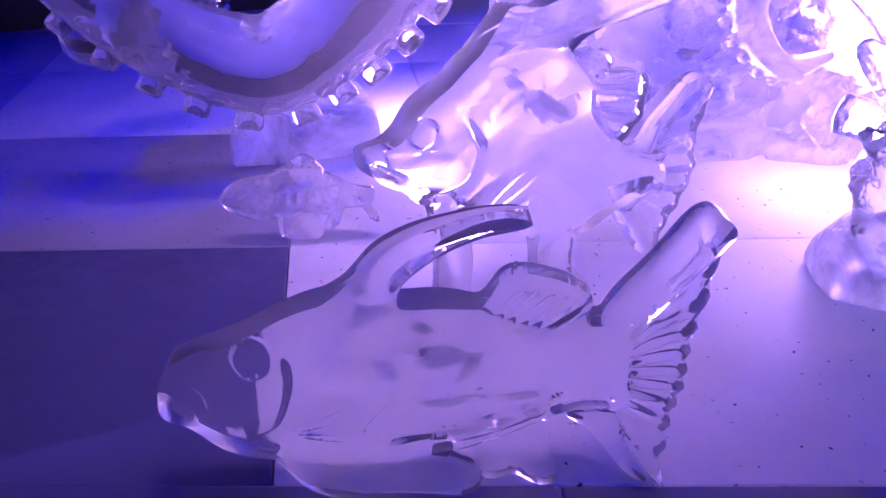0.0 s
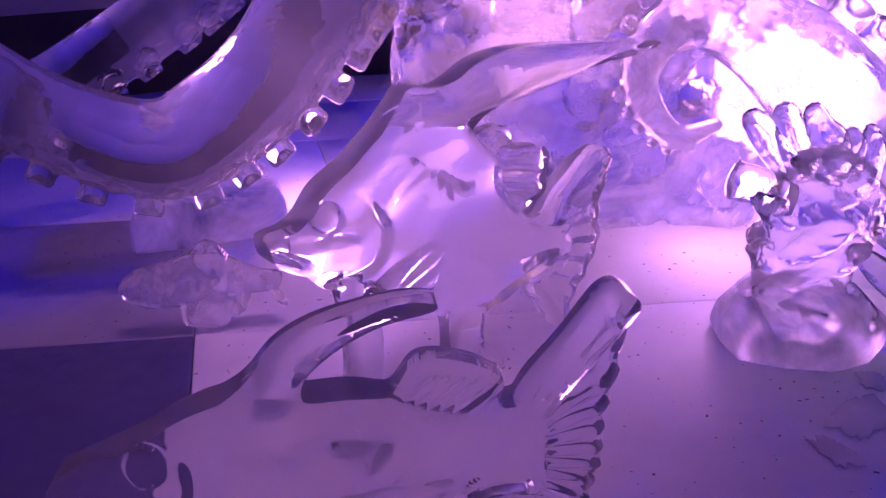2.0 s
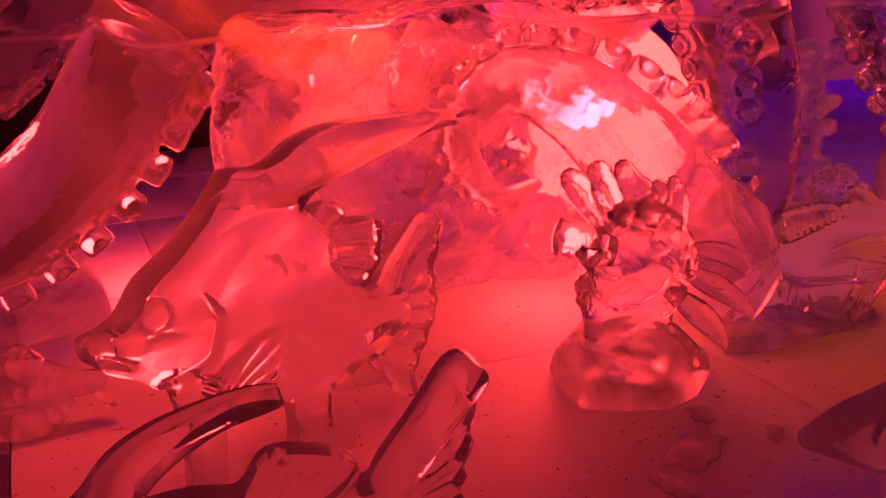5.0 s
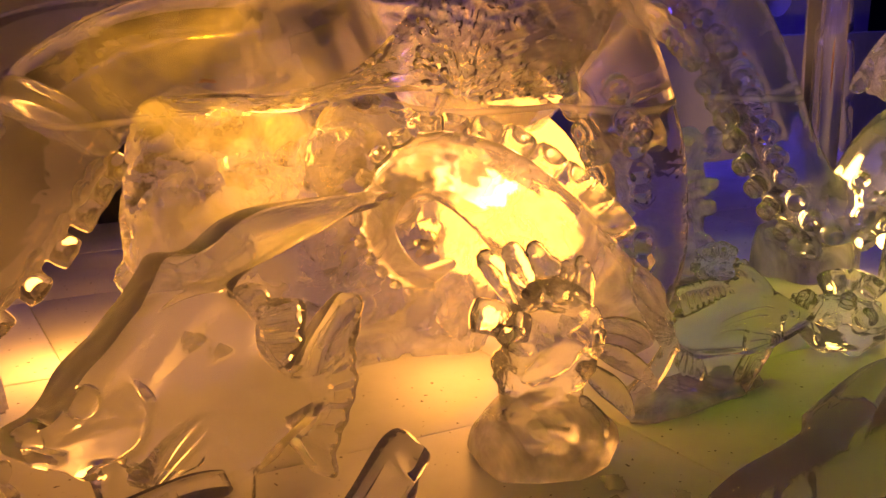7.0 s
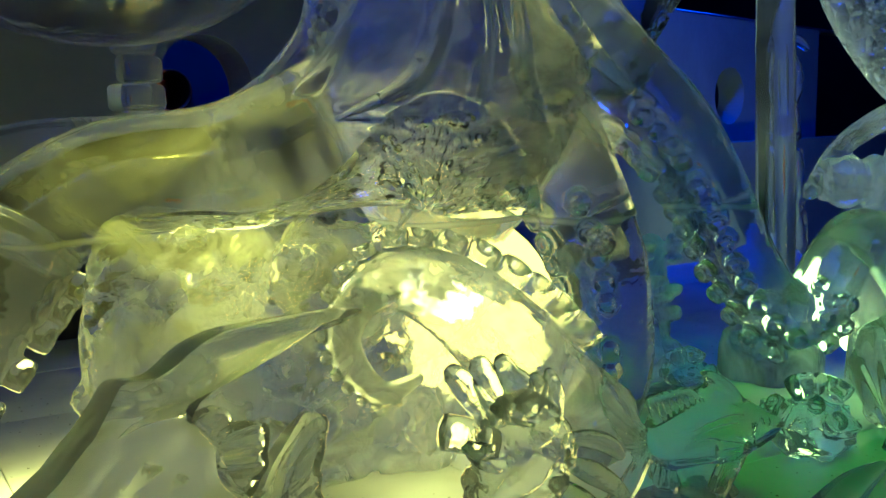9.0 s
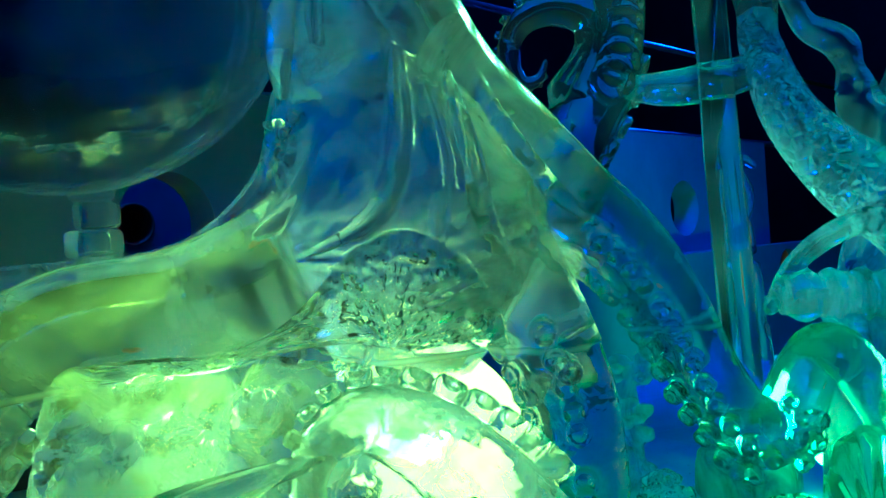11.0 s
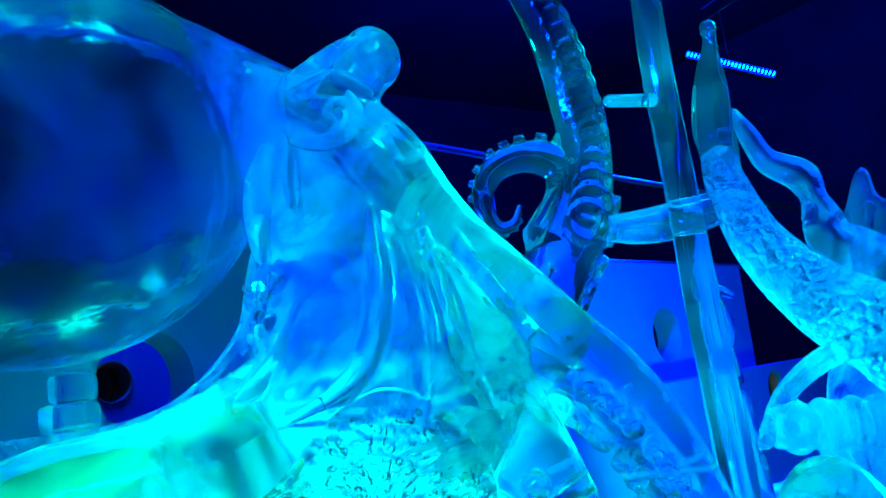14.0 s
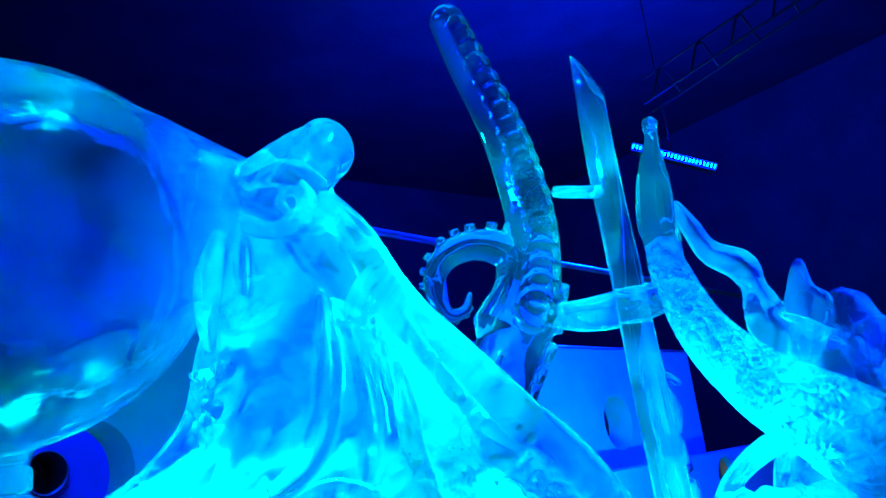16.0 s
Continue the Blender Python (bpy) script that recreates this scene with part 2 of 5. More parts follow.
def scaly(name):
    m = ice(name, 0.24, 0.05, 12.0, 0.004)
    nodes, links = m.node_tree.nodes, m.node_tree.links
    co = nodes.new("ShaderNodeTexCoord")
    v = nodes.new("ShaderNodeTexVoronoi")
    v.feature = "DISTANCE_TO_EDGE"
    v.inputs["Scale"].default_value = 30.0
    links.new(co.outputs["Object"], v.inputs["Vector"])
    r = ramp(nodes, links, v.outputs["Distance"], [(0.0, (1, 1, 1)), (0.30, (0, 0, 0))])
    b = bump(nodes, links, r.outputs["Color"], 0.8, 0.010)
    links.new(b.outputs["Normal"], nodes["Principled BSDF"].inputs["Normal"])
    return m


SCALY = scaly("net_scaled_ice")


# ---- mesh helpers ----
def finish(name, bm, material, smooth=True):
    me = bpy.data.meshes.new(name)
    bmesh.ops.recalc_face_normals(bm, faces=bm.faces[:])
    bm.to_mesh(me)
    bm.free()
    if smooth:
        me.polygons.foreach_set("use_smooth", [True] * len(me.polygons))
    me.materials.append(material)
    return me


def part(name, bm, material, parent, label="", smooth=True):
    ob = new(name, finish(name, bm, material, smooth))
    ob.parent = parent
    if label:
        tagged(ob, label)
    return ob


def thing(name, bm, material, label, category, kind="", group="", smooth=True, at=None):
    ob = new(name, finish(name, bm, material, smooth))
    if at is not None:
        ob.matrix_world = at
    return tagged(ob, label, category, group, kind)


def fuse(ob, voxel, relax=4):
    m = ob.modifiers.new("fuse", "REMESH")
    m.mode, m.voxel_size, m.use_smooth_shade = "VOXEL", voxel, True
    if relax:
        s = ob.modifiers.new("melt", "SMOOTH")
        s.factor, s.iterations = 0.5, relax
    return ob


def box(bm, a, b, m=None):
    v = [bm.verts.new((x, y, z)) for x in (a[0], b[0]) for y in (a[1], b[1]) for z in (a[2], b[2])]
    if m is not None:
        for q in v:
            q.co = m @ q.co
    for f in ((0, 1, 3, 2), (4, 6, 7, 5), (0, 4, 5, 1), (2, 3, 7, 6), (0, 2, 6, 4), (1, 5, 7, 3)):
        bm.faces.new([v[i] for i in f])
    return v


def bevelled(a, b, w=0.01, seg=2, m=None):
    bm = bmesh.new()
    box(bm, a, b)
    bmesh.ops.bevel(bm, geom=bm.edges[:], offset=w, segments=seg, affect="EDGES", profile=0.6)
    if m is not None:
        bm.transform(m)
    return bm


def spline(points, n):
    """A smooth run of n points and radii through a few control rows (x, y, z, r)."""
    P = [np.array(p, float) for p in points]
    P = [2 * P[0] - P[1]] + P + [2 * P[-1] - P[-2]]
    out = []
    k = len(P) - 3
    for i in range(n):
        s = i / (n - 1) * k
        j = min(int(s), k - 1)
        u = s - j
        a, b, c, d = P[j:j + 4]
        out.append(0.5 * (2 * b + (c - a) * u + (2 * a - 5 * b + 4 * c - d) * u * u + (3 * b - a - 3 * c + d) * u ** 3))
    return out


def tube(bm, points, n=48, sides=16, flat=1.0, side_hint=(0, 0, 1), groove=0.0, dome=0.75):
    """A closed tapered tube along a spline; returns its centre line with tangents."""
    Q = spline(points, n)
    run, rings = [], []
    hint = Vector(side_hint)
    for i, q in enumerate(Q):
        c = Vector(q[:3])
        t = Vector(Q[min(i + 1, n - 1)][:3]) - Vector(Q[max(i - 1, 0)][:3])
        t.normalize()
        a = hint - t * hint.dot(t)
        if a.length < 1e-3:
            a = t.orthogonal()
        a.normalize()
        b = t.cross(a)
        r = max(0.001, q[3])
        run.append((c, t, r))
        rings.append([bm.verts.new(c + (a * math.cos(w) + b * math.sin(w) * flat) * r * (1 + groove * math.cos(5 * w))) for w in (2 * math.pi * k / sides for k in range(sides))])
    for i in range(n - 1):
        for k in range(sides):
            bm.faces.new((rings[i][k], rings[i][(k + 1) % sides], rings[i + 1][(k + 1) % sides], rings[i + 1][k]))
    for ring, (c, t, r), sign in ((rings[0], run[0], -1), (rings[-1], run[-1], 1)):
        inner = [bm.verts.new(c + (v.co - c) * 0.6 + t * sign * r * dome * 0.73) for v in ring]
        tip = bm.verts.new(c + t * sign * r * dome)
        for k in range(sides):
            bm.faces.new((ring[k], ring[(k + 1) % sides], inner[(k + 1) % sides], inner[k]))
            bm.faces.new((inner[k], inner[(k + 1) % sides], tip))
    return run


def blob(bm, c, r, seg=20, rings=12, wobble=0.0, scale=3.0, m=None):
    """A ball or egg, smooth or lumpy."""
    rx, ry, rz = r if isinstance(r, tuple) else (r, r, r)
    c = Vector(c)
    m = m.to_3x3() if m is not None else None

    def spot_on(u):
        k = 1 + (wobble * noise.noise(u * scale + c * 7) if wobble else 0)
        q = Vector((u.x * rx * k, u.y * ry * k, u.z * rz * k))
        return bm.verts.new((m @ q if m is not None else q) + c)

    rows = [[spot_on(Vector((math.sin(a) * math.cos(w), math.sin(a) * math.sin(w), math.cos(a)))) for w in (2 * math.pi * k / seg for k in range(seg))] for a in (math.pi * (i + 1) / rings for i in range(rings - 1))]
    top, low = spot_on(Vector((0, 0, 1))), spot_on(Vector((0, 0, -1)))
    for p, q in zip(rows, rows[1:]):
        for k in range(seg):
            bm.faces.new((p[k], q[k], q[(k + 1) % seg], p[(k + 1) % seg]))
    for k in range(seg):
        bm.faces.new((top, rows[0][k], rows[0][(k + 1) % seg]))
        bm.faces.new((low, rows[-1][(k + 1) % seg], rows[-1][k]))


def cup(bm, c, axis, r, h, seg=12):
    """A sucker: a stubby round cup with a dished mouth."""
    axis = Vector(axis).normalized()
    a = axis.orthogonal().normalized()
    b = axis.cross(a)
    prof = ((0.75, -0.6), (0.8, 0.0), (1.0, 0.45), (1.0, 0.85), (0.82, 1.0), (0.55, 0.8), (0.3, 0.55))
    rings = [[bm.verts.new(Vector(c) + (a * math.cos(w) + b * math.sin(w)) * r * k + axis * h * z) for w in (2 * math.pi * i / seg for i in range(seg))] for k, z in prof]
    for p, q in zip(rings, rings[1:]):
        for i in range(seg):
            bm.faces.new((p[i], p[(i + 1) % seg], q[(i + 1) % seg], q[i]))
    bm.faces.new(rings[0][::-1])
    bm.faces.new(rings[-1])


def suckers(bm, run, start, end, count, hint, size=0.5, tall=0.5, spread=0.45, rows=2):
    """Pairs of cups along a stretch of a tube, on the side that hint points to."""
    for i in range(count):
        s = start + (end - start) * i / max(1, count - 1)
        c, t, r = run[int(s * (len(run) - 1))]
        h = Vector(hint(c) if callable(hint) else hint)
        h = (h - t * h.dot(t)).normalized()
        side = t.cross(h)
        for k in ((-1, 1) if rows == 2 else (0,)):
            d = (h + side * spread * k).normalized()
            cr = max(0.006, r * size)
            cup(bm, c + d * r * 0.9, d, cr, cr * tall * 2)


def fin(bm, root, edge, rays=9, thick=0.012, ridge=0.35, scallop=0.06, nu=None, nv=10, wave=0.0):
    """A ribbed fin between a root line and an outer line, each a few (x, z) rows in the sculpture's own plane (y across)."""
    nu = nu or rays * 6
    R = spline([(x, 0, z, 0) for x, z in root], nu + 1)
    E = spline([(x, 0, z, 0) for x, z in edge], nu + 1)
    front, back = [], []
    for i in range(nu + 1):
        ph = math.cos(2 * math.pi * rays * i / nu)
        a, b = [], []
        for j in range(nv + 1):
            s = j / nv
            k = s * (1 + scallop * ph * s)
            q = R[i] + (E[i] - R[i]) * k
            th = thick * (1 - 0.35 * s) * (1 + ridge * ph * min(1, s * 2.5))
            if j == nv:
                th *= 0.55
            if i in (0, nu):
                th *= 0.6
            off = wave * math.sin(6 * i / nu) * s
            a.append(bm.verts.new((q[0], -th + off, q[2])))
            b.append(bm.verts.new((q[0], th + off, q[2])))
        front.append(a)
        back.append(b)
    for i in range(nu):
        for j in range(nv):
            bm.faces.new((front[i][j], front[i + 1][j], front[i + 1][j + 1], front[i][j + 1]))
            bm.faces.new((back[i][j], back[i][j + 1], back[i + 1][j + 1], back[i + 1][j]))
        for j in (0, nv):
            bm.faces.new((front[i][j], back[i][j], back[i + 1][j], front[i + 1][j]))
    for i in (0, nu):
        for j in range(nv):
            bm.faces.new((front[i][j], front[i][j + 1], back[i][j + 1], back[i][j]))


def fish_body(bm, stations, n=72, m=28):
    """A flat carved body from rows (x, top, bottom, half thickness), with rounded rims."""
    S = spline(stations, n)
    rings = []
    for i, (x, top, bot, th) in enumerate(S):
        mid, half = (top + bot) / 2, max(0.003, (top - bot) / 2)
        ring = []
        for k in range(m):
            w = 2 * math.pi * k / m
            cv, sv = math.cos(w), math.sin(w)
            v = math.copysign(abs(cv) ** 0.8, cv)
            y = math.copysign(abs(sv) ** 0.55, sv) * th
            ring.append(bm.verts.new((x, y, mid + v * half)))
        rings.append(ring)
    for p, q in zip(rings, rings[1:]):
        for k in range(m):
            bm.faces.new((p[k], p[(k + 1) % m], q[(k + 1) % m], q[k]))
    bm.faces.new(rings[0][::-1])
    bm.faces.new(rings[-1])


def ring_mark(bm, x, z, r, y, w=0.0045):
    """A raised ring with a domed middle: a carved eye."""
    for s in (-1,):
        pts = [(x + r * math.cos(a), s * y, z + r * math.sin(a), w) for a in (2 * math.pi * i / 16 for i in range(17))]
        tube(bm, pts, 40, 8)
        blob(bm, (x, s * (y - 0.004), z), (r * 0.8, 0.008, r * 0.8), 14, 8)


def groove_line(bm, pts, y, w, n=24):
    tube(bm, [(x, -y, z, w) for x, z in pts], n, 8)


def closed_curve(pts, k=6):
    """A smooth closed outline through a few (x, z) corners."""
    P = np.array(pts, float)
    n = len(P)
    out = []
    for i in range(n):
        a, b, c, d = P[i - 1], P[i], P[(i + 1) % n], P[(i + 2) % n]
        for j in range(k):
            u = j / k
            out.append(0.5 * (2 * b + (c - a) * u + (2 * a - 5 * b + 4 * c - d) * u * u + (3 * b - a - 3 * c + d) * u ** 3))
    return np.array(out)


def line_distance(P, X, Z, closed):
    """Distance to a line of points, with the share along it and the side (left positive)."""
    best = np.full(X.shape, 9.0)
    share, side = np.zeros(X.shape), np.ones(X.shape)
    m = len(P) if closed else len(P) - 1
    for i in range(m):
        a, b = P[i], P[(i + 1) % len(P)]
        e = b - a
        u = np.clip(((X - a[0]) * e[0] + (Z - a[1]) * e[1]) / max(1e-12, e @ e), 0, 1)
        dx, dz = X - a[0] - u * e[0], Z - a[1] - u * e[1]
        q = np.hypot(dx, dz)
        near = q < best
        best[near] = q[near]
        share[near] = (i + u[near]) / m
        side[near] = np.sign(e[0] * dz - e[1] * dx)[near]
    return best, share, side


def inside(P, X, Z):
    hit = np.zeros(X.shape, bool)
    for a, b in zip(P, np.roll(P, -1, axis=0)):
        if a[1] != b[1]:
            hit ^= ((a[1] > Z) != (b[1] > Z)) & (X < (b[0] - a[0]) * (Z - a[1]) / (b[1] - a[1]) + a[0])
    return hit


def carving(name, regions, marks, cell=0.002, back=0.8, wear=0.0012):
    """A sculpture sawn from a thick plate and carved on its front: each region has an outline, half thickness, rim width,
    share of thickness left at the rim, and perhaps ribs fanning from a point (x, z, count, height, scallop)."""
    curves = [closed_curve(r[0]) for r in regions]
    allp = np.concatenate(curves)
    lo, hi = allp.min(0) - 0.012, allp.max(0) + 0.012
    nx, nz = int((hi[0] - lo[0]) / cell) + 1, int((hi[1] - lo[1]) / cell) + 1
    X, Z = np.meshgrid(lo[0] + cell * np.arange(nx), lo[1] + cell * np.arange(nz), indexing="ij")
    D, T = np.full(X.shape, -1.0), np.zeros(X.shape)
    main = [(r, line_distance(P, X, Z, True)[0] * np.where(inside(P, X, Z), 1, -1)) for r, P in zip(regions, curves) if len(r) == 4] or [((None, 0.001, 0.01, 1.0), np.full(X.shape, -1.0))]
    W = [np.exp(np.clip(d, -0.04, 0.02) / 0.006) for _, d in main]
    total = sum(W)
    thick = sum(w * r[1] for w, (r, _) in zip(W, main)) / total
    rim = sum(w * r[2] for w, (r, _) in zip(W, main)) / total
    edge = sum(w * r[3] for w, (r, _) in zip(W, main)) / total
    D = np.maximum.reduce([d for _, d in main])
    soft = 0.004 * np.log(sum(np.exp(np.clip(d, -0.05, 0.06) / 0.004) for _, d in main))
    T = np.where(D > -1.5 * cell, thick * (edge + (1 - edge) * np.sin(math.pi / 2 * np.clip(soft / rim, 0, 1))), 0)
    F = T.copy()
    most = max([r[1] for r, _ in main if r[1] > 0.002] or [1.0])
    for r, P in zip(regions, curves):
        if len(r) == 4:
            continue
        thick, rim, edge = r[1:4]
        d = line_distance(P, X, Z, True)[0] * np.where(inside(P, X, Z), 1, -1)
        fan = 0
        if len(r) > 4:
            cx, cz, count, high, scallop = r[4]
            fan = np.cos(count * np.arctan2(Z - cz, X - cx))
            d = d + scallop * fan
        k = np.clip(d / rim, 0, 1)
        t = thick * (edge + (1 - edge) * np.sqrt(1 - (1 - k) ** 2))
        if len(r) > 4:
            t = t + high * fan * np.clip(d / 0.012, 0.25, 1)
        t = np.where(d > -1.5 * cell, t, 0)
        F = np.maximum(F, t)
        if r[1] < most:
            T = np.maximum(T, t)
        D = np.maximum(D, d)
    for m in marks:
        if m[0] == "ring":
            x, z, r, w, h = m[1:]
            q = np.hypot(X - x, Z - z)
            F -= h * np.exp(-((q - r) / w) ** 2)
            F += h * 0.9 * np.sqrt(np.clip(1 - (q / (r * 0.95)) ** 2, 0, 1))
        elif m[0] == "beads":
            x, z, wide, high, count, h = m[1:]
            rnd = random.Random(count)
            for _ in range(count):
                bx, bz, br = x + rnd.uniform(-wide, wide), z + rnd.uniform(-high, high), rnd.uniform(0.003, 0.006)
                F += h * np.exp(-((np.hypot(X - bx, Z - bz) / br) ** 4))
        elif m[0] == "cut":
            pts, w, h = m[1:]
            q, s, _ = line_distance(np.array([p[:2] for p in spline([(a, b, 0, 0) for a, b in pts], 24)]), X, Z, False)
            F -= h * np.exp(-(q / w) ** 2) * np.clip(np.sin(math.pi * np.clip(s, 0.02, 0.98)) * 2, 0, 1)
        else:
            pts, fade, h = m[1:]
            q, s, g = line_distance(np.array([p[:2] for p in spline([(a, b, 0, 0) for a, b in pts], 30)]), X, Z, False)
            F += h * np.where(g > 0, np.exp(-q / fade), np.exp(-(q / 0.003) ** 2)) * np.clip(np.sin(math.pi * np.clip(s, 0.0, 1.0)) * 2.2, 0, 1)
    F = np.maximum(F, 0.004)
    if wear:
        F = F + wear * np.sin(37 * X + 3 * np.sin(29 * Z)) * np.cos(41 * Z + 2 * np.sin(23 * X))
    gx, gz = np.gradient(D, cell)
    g2 = np.maximum(0.2, gx * gx + gz * gz)
    near = D < 0.6 * cell
    PX, PZ = np.where(near, X - gx * D / g2, X), np.where(near, Z - gz * D / g2, Z)
    ok = D > -0.7 * cell
    quad = ok[:-1, :-1] & ok[1:, :-1] & ok[1:, 1:] & ok[:-1, 1:]
    ids = np.arange(nx * nz).reshape(nx, nz)
    Q = np.stack([ids[:-1, :-1][quad], ids[1:, :-1][quad], ids[1:, 1:][quad], ids[:-1, 1:][quad]], 1)
    used, Q = np.unique(Q, return_inverse=True)
    Q = Q.reshape(-1, 4)
    n = len(used)
    px, pz, pf, pb = PX.ravel()[used], PZ.ravel()[used], F.ravel()[used], T.ravel()[used] * back
    verts = np.concatenate([np.stack([px, -pf, pz], 1), np.stack([px, pb, pz], 1)])
    A = np.concatenate([Q[:, 0], Q[:, 1], Q[:, 2], Q[:, 3]]).astype(np.int64)
    B = np.concatenate([Q[:, 1], Q[:, 2], Q[:, 3], Q[:, 0]]).astype(np.int64)
    rim_edge = ~np.isin(A * n + B, B * n + A)
    a, b = A[rim_edge], B[rim_edge]
    # true up the rim: onto the outline, then evened along it
    rx, rz = px[a], pz[a]
    k = used[a]
    rx = X.ravel()[k] - (gx * D / g2).ravel()[k]
    rz = Z.ravel()[k] - (gz * D / g2).ravel()[k]
    px[a], pz[a] = rx, rz
    for _ in range(12):
        sx, sz, cnt = np.zeros(n), np.zeros(n), np.zeros(n)
        for p, q in ((a, b), (b, a)):
            np.add.at(sx, p, px[q])
            np.add.at(sz, p, pz[q])
            np.add.at(cnt, p, 1)
        sf, sb = np.zeros(n), np.zeros(n)
        for p, q in ((a, b), (b, a)):
            np.add.at(sf, p, pf[q])
            np.add.at(sb, p, pb[q])
        pf[a], pb[a] = 0.5 * pf[a] + 0.5 * sf[a] / cnt[a], 0.5 * pb[a] + 0.5 * sb[a] / cnt[a]
        px[a], pz[a] = 0.5 * px[a] + 0.5 * sx[a] / cnt[a], 0.5 * pz[a] + 0.5 * sz[a] / cnt[a]
    verts[:n, 0], verts[n:, 0], verts[:n, 2], verts[n:, 2] = px, px, pz, pz
    verts[:n, 1], verts[n:, 1] = -pf, pb
    faces = np.concatenate([Q, Q[:, ::-1] + n, np.stack([b, a, a + n, b + n], 1)])
    me = bpy.data.meshes.new(name)
    me.from_pydata(verts.tolist(), [], faces.tolist())
    me.polygons.foreach_set("use_smooth", [True] * len(me.polygons))
    me.set_sharp_from_angle(angle=radians(48))
    return me


def carved(name, regions, marks, material, label, group, at, cell=0.002, back=0.8):
    me = carving(name, regions, marks, cell, back)
    me.materials.append(material)
    ob = new(name, me)
    ob.matrix_world = at
    return tagged(ob, label, "ice sculpture", group)


# ---- the stage of ice slabs and the hall ----
stage = tagged(new("floor"), "stage floor of pale frosted ice slabs with open joints", "floor", kind="structure")
bm = bmesh.new()
box(bm, (-3.2, -0.9, -0.9), (4.2, 3.1, -0.16))
part("stage_core", bm, DARK, stage, "dark box under the ice slabs", False)

hall = bmesh.new()
box(hall, (-14, -12, -1.0), (16, 16, -0.9))
thing("ground", hall, DARK, "dark hall floor around the ice stage", "floor", "structure", smooth=False)
roof = bmesh.new()
box(roof, (-14, -12, 7.5), (16, 16, 7.7))
thing("ceiling", roof, DARK, "black unlit ceiling of the hall", "ceiling", "structure", smooth=False)
for nm, a, b in (("wall_north", (-14, 15.8, -0.9), (16, 16, 7.5)), ("wall_south", (-14, -12, -0.9), (16, -11.8, 7.5)),
                 ("wall_east", (15.8, -11.8, -0.9), (16, 15.8, 7.5)), ("wall_west", (-14, -11.8, -0.9), (-13.8, 15.8, 7.5))):
    w = bmesh.new()
    box(w, a, b)
    thing(nm, w, DARK, "black curtain wall of the hall", "wall", "structure", smooth=False)


def holed_wall(x0, x1, z0, z1, holes, radius, y0, y1, zc):
    """A thick wall with round openings: each bay is a ring of faces between the circle and its rectangle."""
    bm = bmesh.new()
    edges = [x0] + [(a + b) / 2 for a, b in zip(holes, holes[1:])] + [x1]
    n = 48
    for h, a, b in zip(holes, edges, edges[1:]):
        corners = [math.atan2(z - zc, x - h) % (2 * math.pi) for x in (a, b) for z in (z0, z1)]
        turns = sorted([2 * math.pi * i / n for i in range(n)] + corners)
        loops = []
        for y in (y0, y1):
            inner, outer = [], []
            for w in turns:
                c, s = math.cos(w), math.sin(w)
                inner.append(bm.verts.new((h + radius * c, y, zc + radius * s)))
                k = min(((b - h) if c > 0 else (h - a)) / max(1e-6, abs(c)), ((z1 - zc) if s > 0 else (zc - z0)) / max(1e-6, abs(s)))
                outer.append(bm.verts.new((h + k * c, y, zc + k * s)))
            loops.append((inner, outer))
        (i0, o0), (i1, o1) = loops
        m = len(turns)
        for i in range(m):
            j = (i + 1) % m
            bm.faces.new((i0[i], i0[j], o0[j], o0[i]))
            bm.faces.new((i1[i], o1[i], o1[j], i1[j]))
            bm.faces.new((i0[i], i1[i], i1[j], i0[j]))
            bm.faces.new((o0[i], o0[j], o1[j], o1[i]))
    return bm


# the partitions stand at an angle to the stage
BACK = pose(0.8, 3.3, 0, 0, 0, 12)


def lining(h, zc, radius, y0, y1, blind=False):
    bm = bmesh.new()
    n = 40
    rings = [[bm.verts.new((h + r * math.cos(w), y, zc + r * math.sin(w))) for w in (2 * math.pi * i / n for i in range(n))] for r, y in ((radius - 0.002, y0), (radius - 0.002, y1), (radius - 0.014, y1), (radius - 0.014, y0))]
    for p, q in zip(rings, rings[1:] + rings[:1]):
        for i in range(n):
            bm.faces.new((p[i], p[(i + 1) % n], q[(i + 1) % n], q[i]))
    if blind:
        bm.faces.new([bm.verts.new((h + (radius - 0.016) * math.cos(w), y1 - 0.004, zc + (radius - 0.016) * math.sin(w))) for w in (2 * math.pi * i / n for i in range(n))])
    thing("trim", bm, REVEAL, "orange lining inside a round wall opening", "trim", "structure", group="linings of the round openings", at=BACK)


thing("wall_1", holed_wall(-4.0, 5.36, 0.30, 1.40, [-2.65, -1.32, 0.0, 1.32, 2.65, 3.97], 0.20, 0.0, 0.20, 0.87), PANEL,
      "pale partition wall with a row of round openings", "wall", "structure", smooth=False, at=BACK)
thing("wall_2", holed_wall(0.2, 9.0, -0.9, 0.55, [0.7, 2.9, 5.12, 7.3], 0.15, -0.24, -0.003, 0.36), PANEL,
      "pale low bench wall with round openings", "wall", "structure", smooth=False, at=BACK)
# added dark panel standing in for the unlit space below the partition
filler = bmesh.new()
box(filler, (-4.0, 0.02, -0.9), (0.198, 0.18, 0.298))
thing("dark_filler", filler, DARK, "added dark panel filling the unlit space under the partition wall", "wall", "structure", smooth=False, at=BACK)
for h in (0.7, 2.9, 5.12, 7.3):
    lining(h, 0.36, 0.15, -0.20, -0.02)
thing("wall_3", holed_wall(-4.5, 1.7, -0.9, 1.55, [-0.4, 0.30, 0.66, 1.3], 0.13, 1.8, 2.1, 0.96), PANEL, "pale panel wall with small round openings beyond the partition", "wall", "structure", smooth=False, at=BACK)
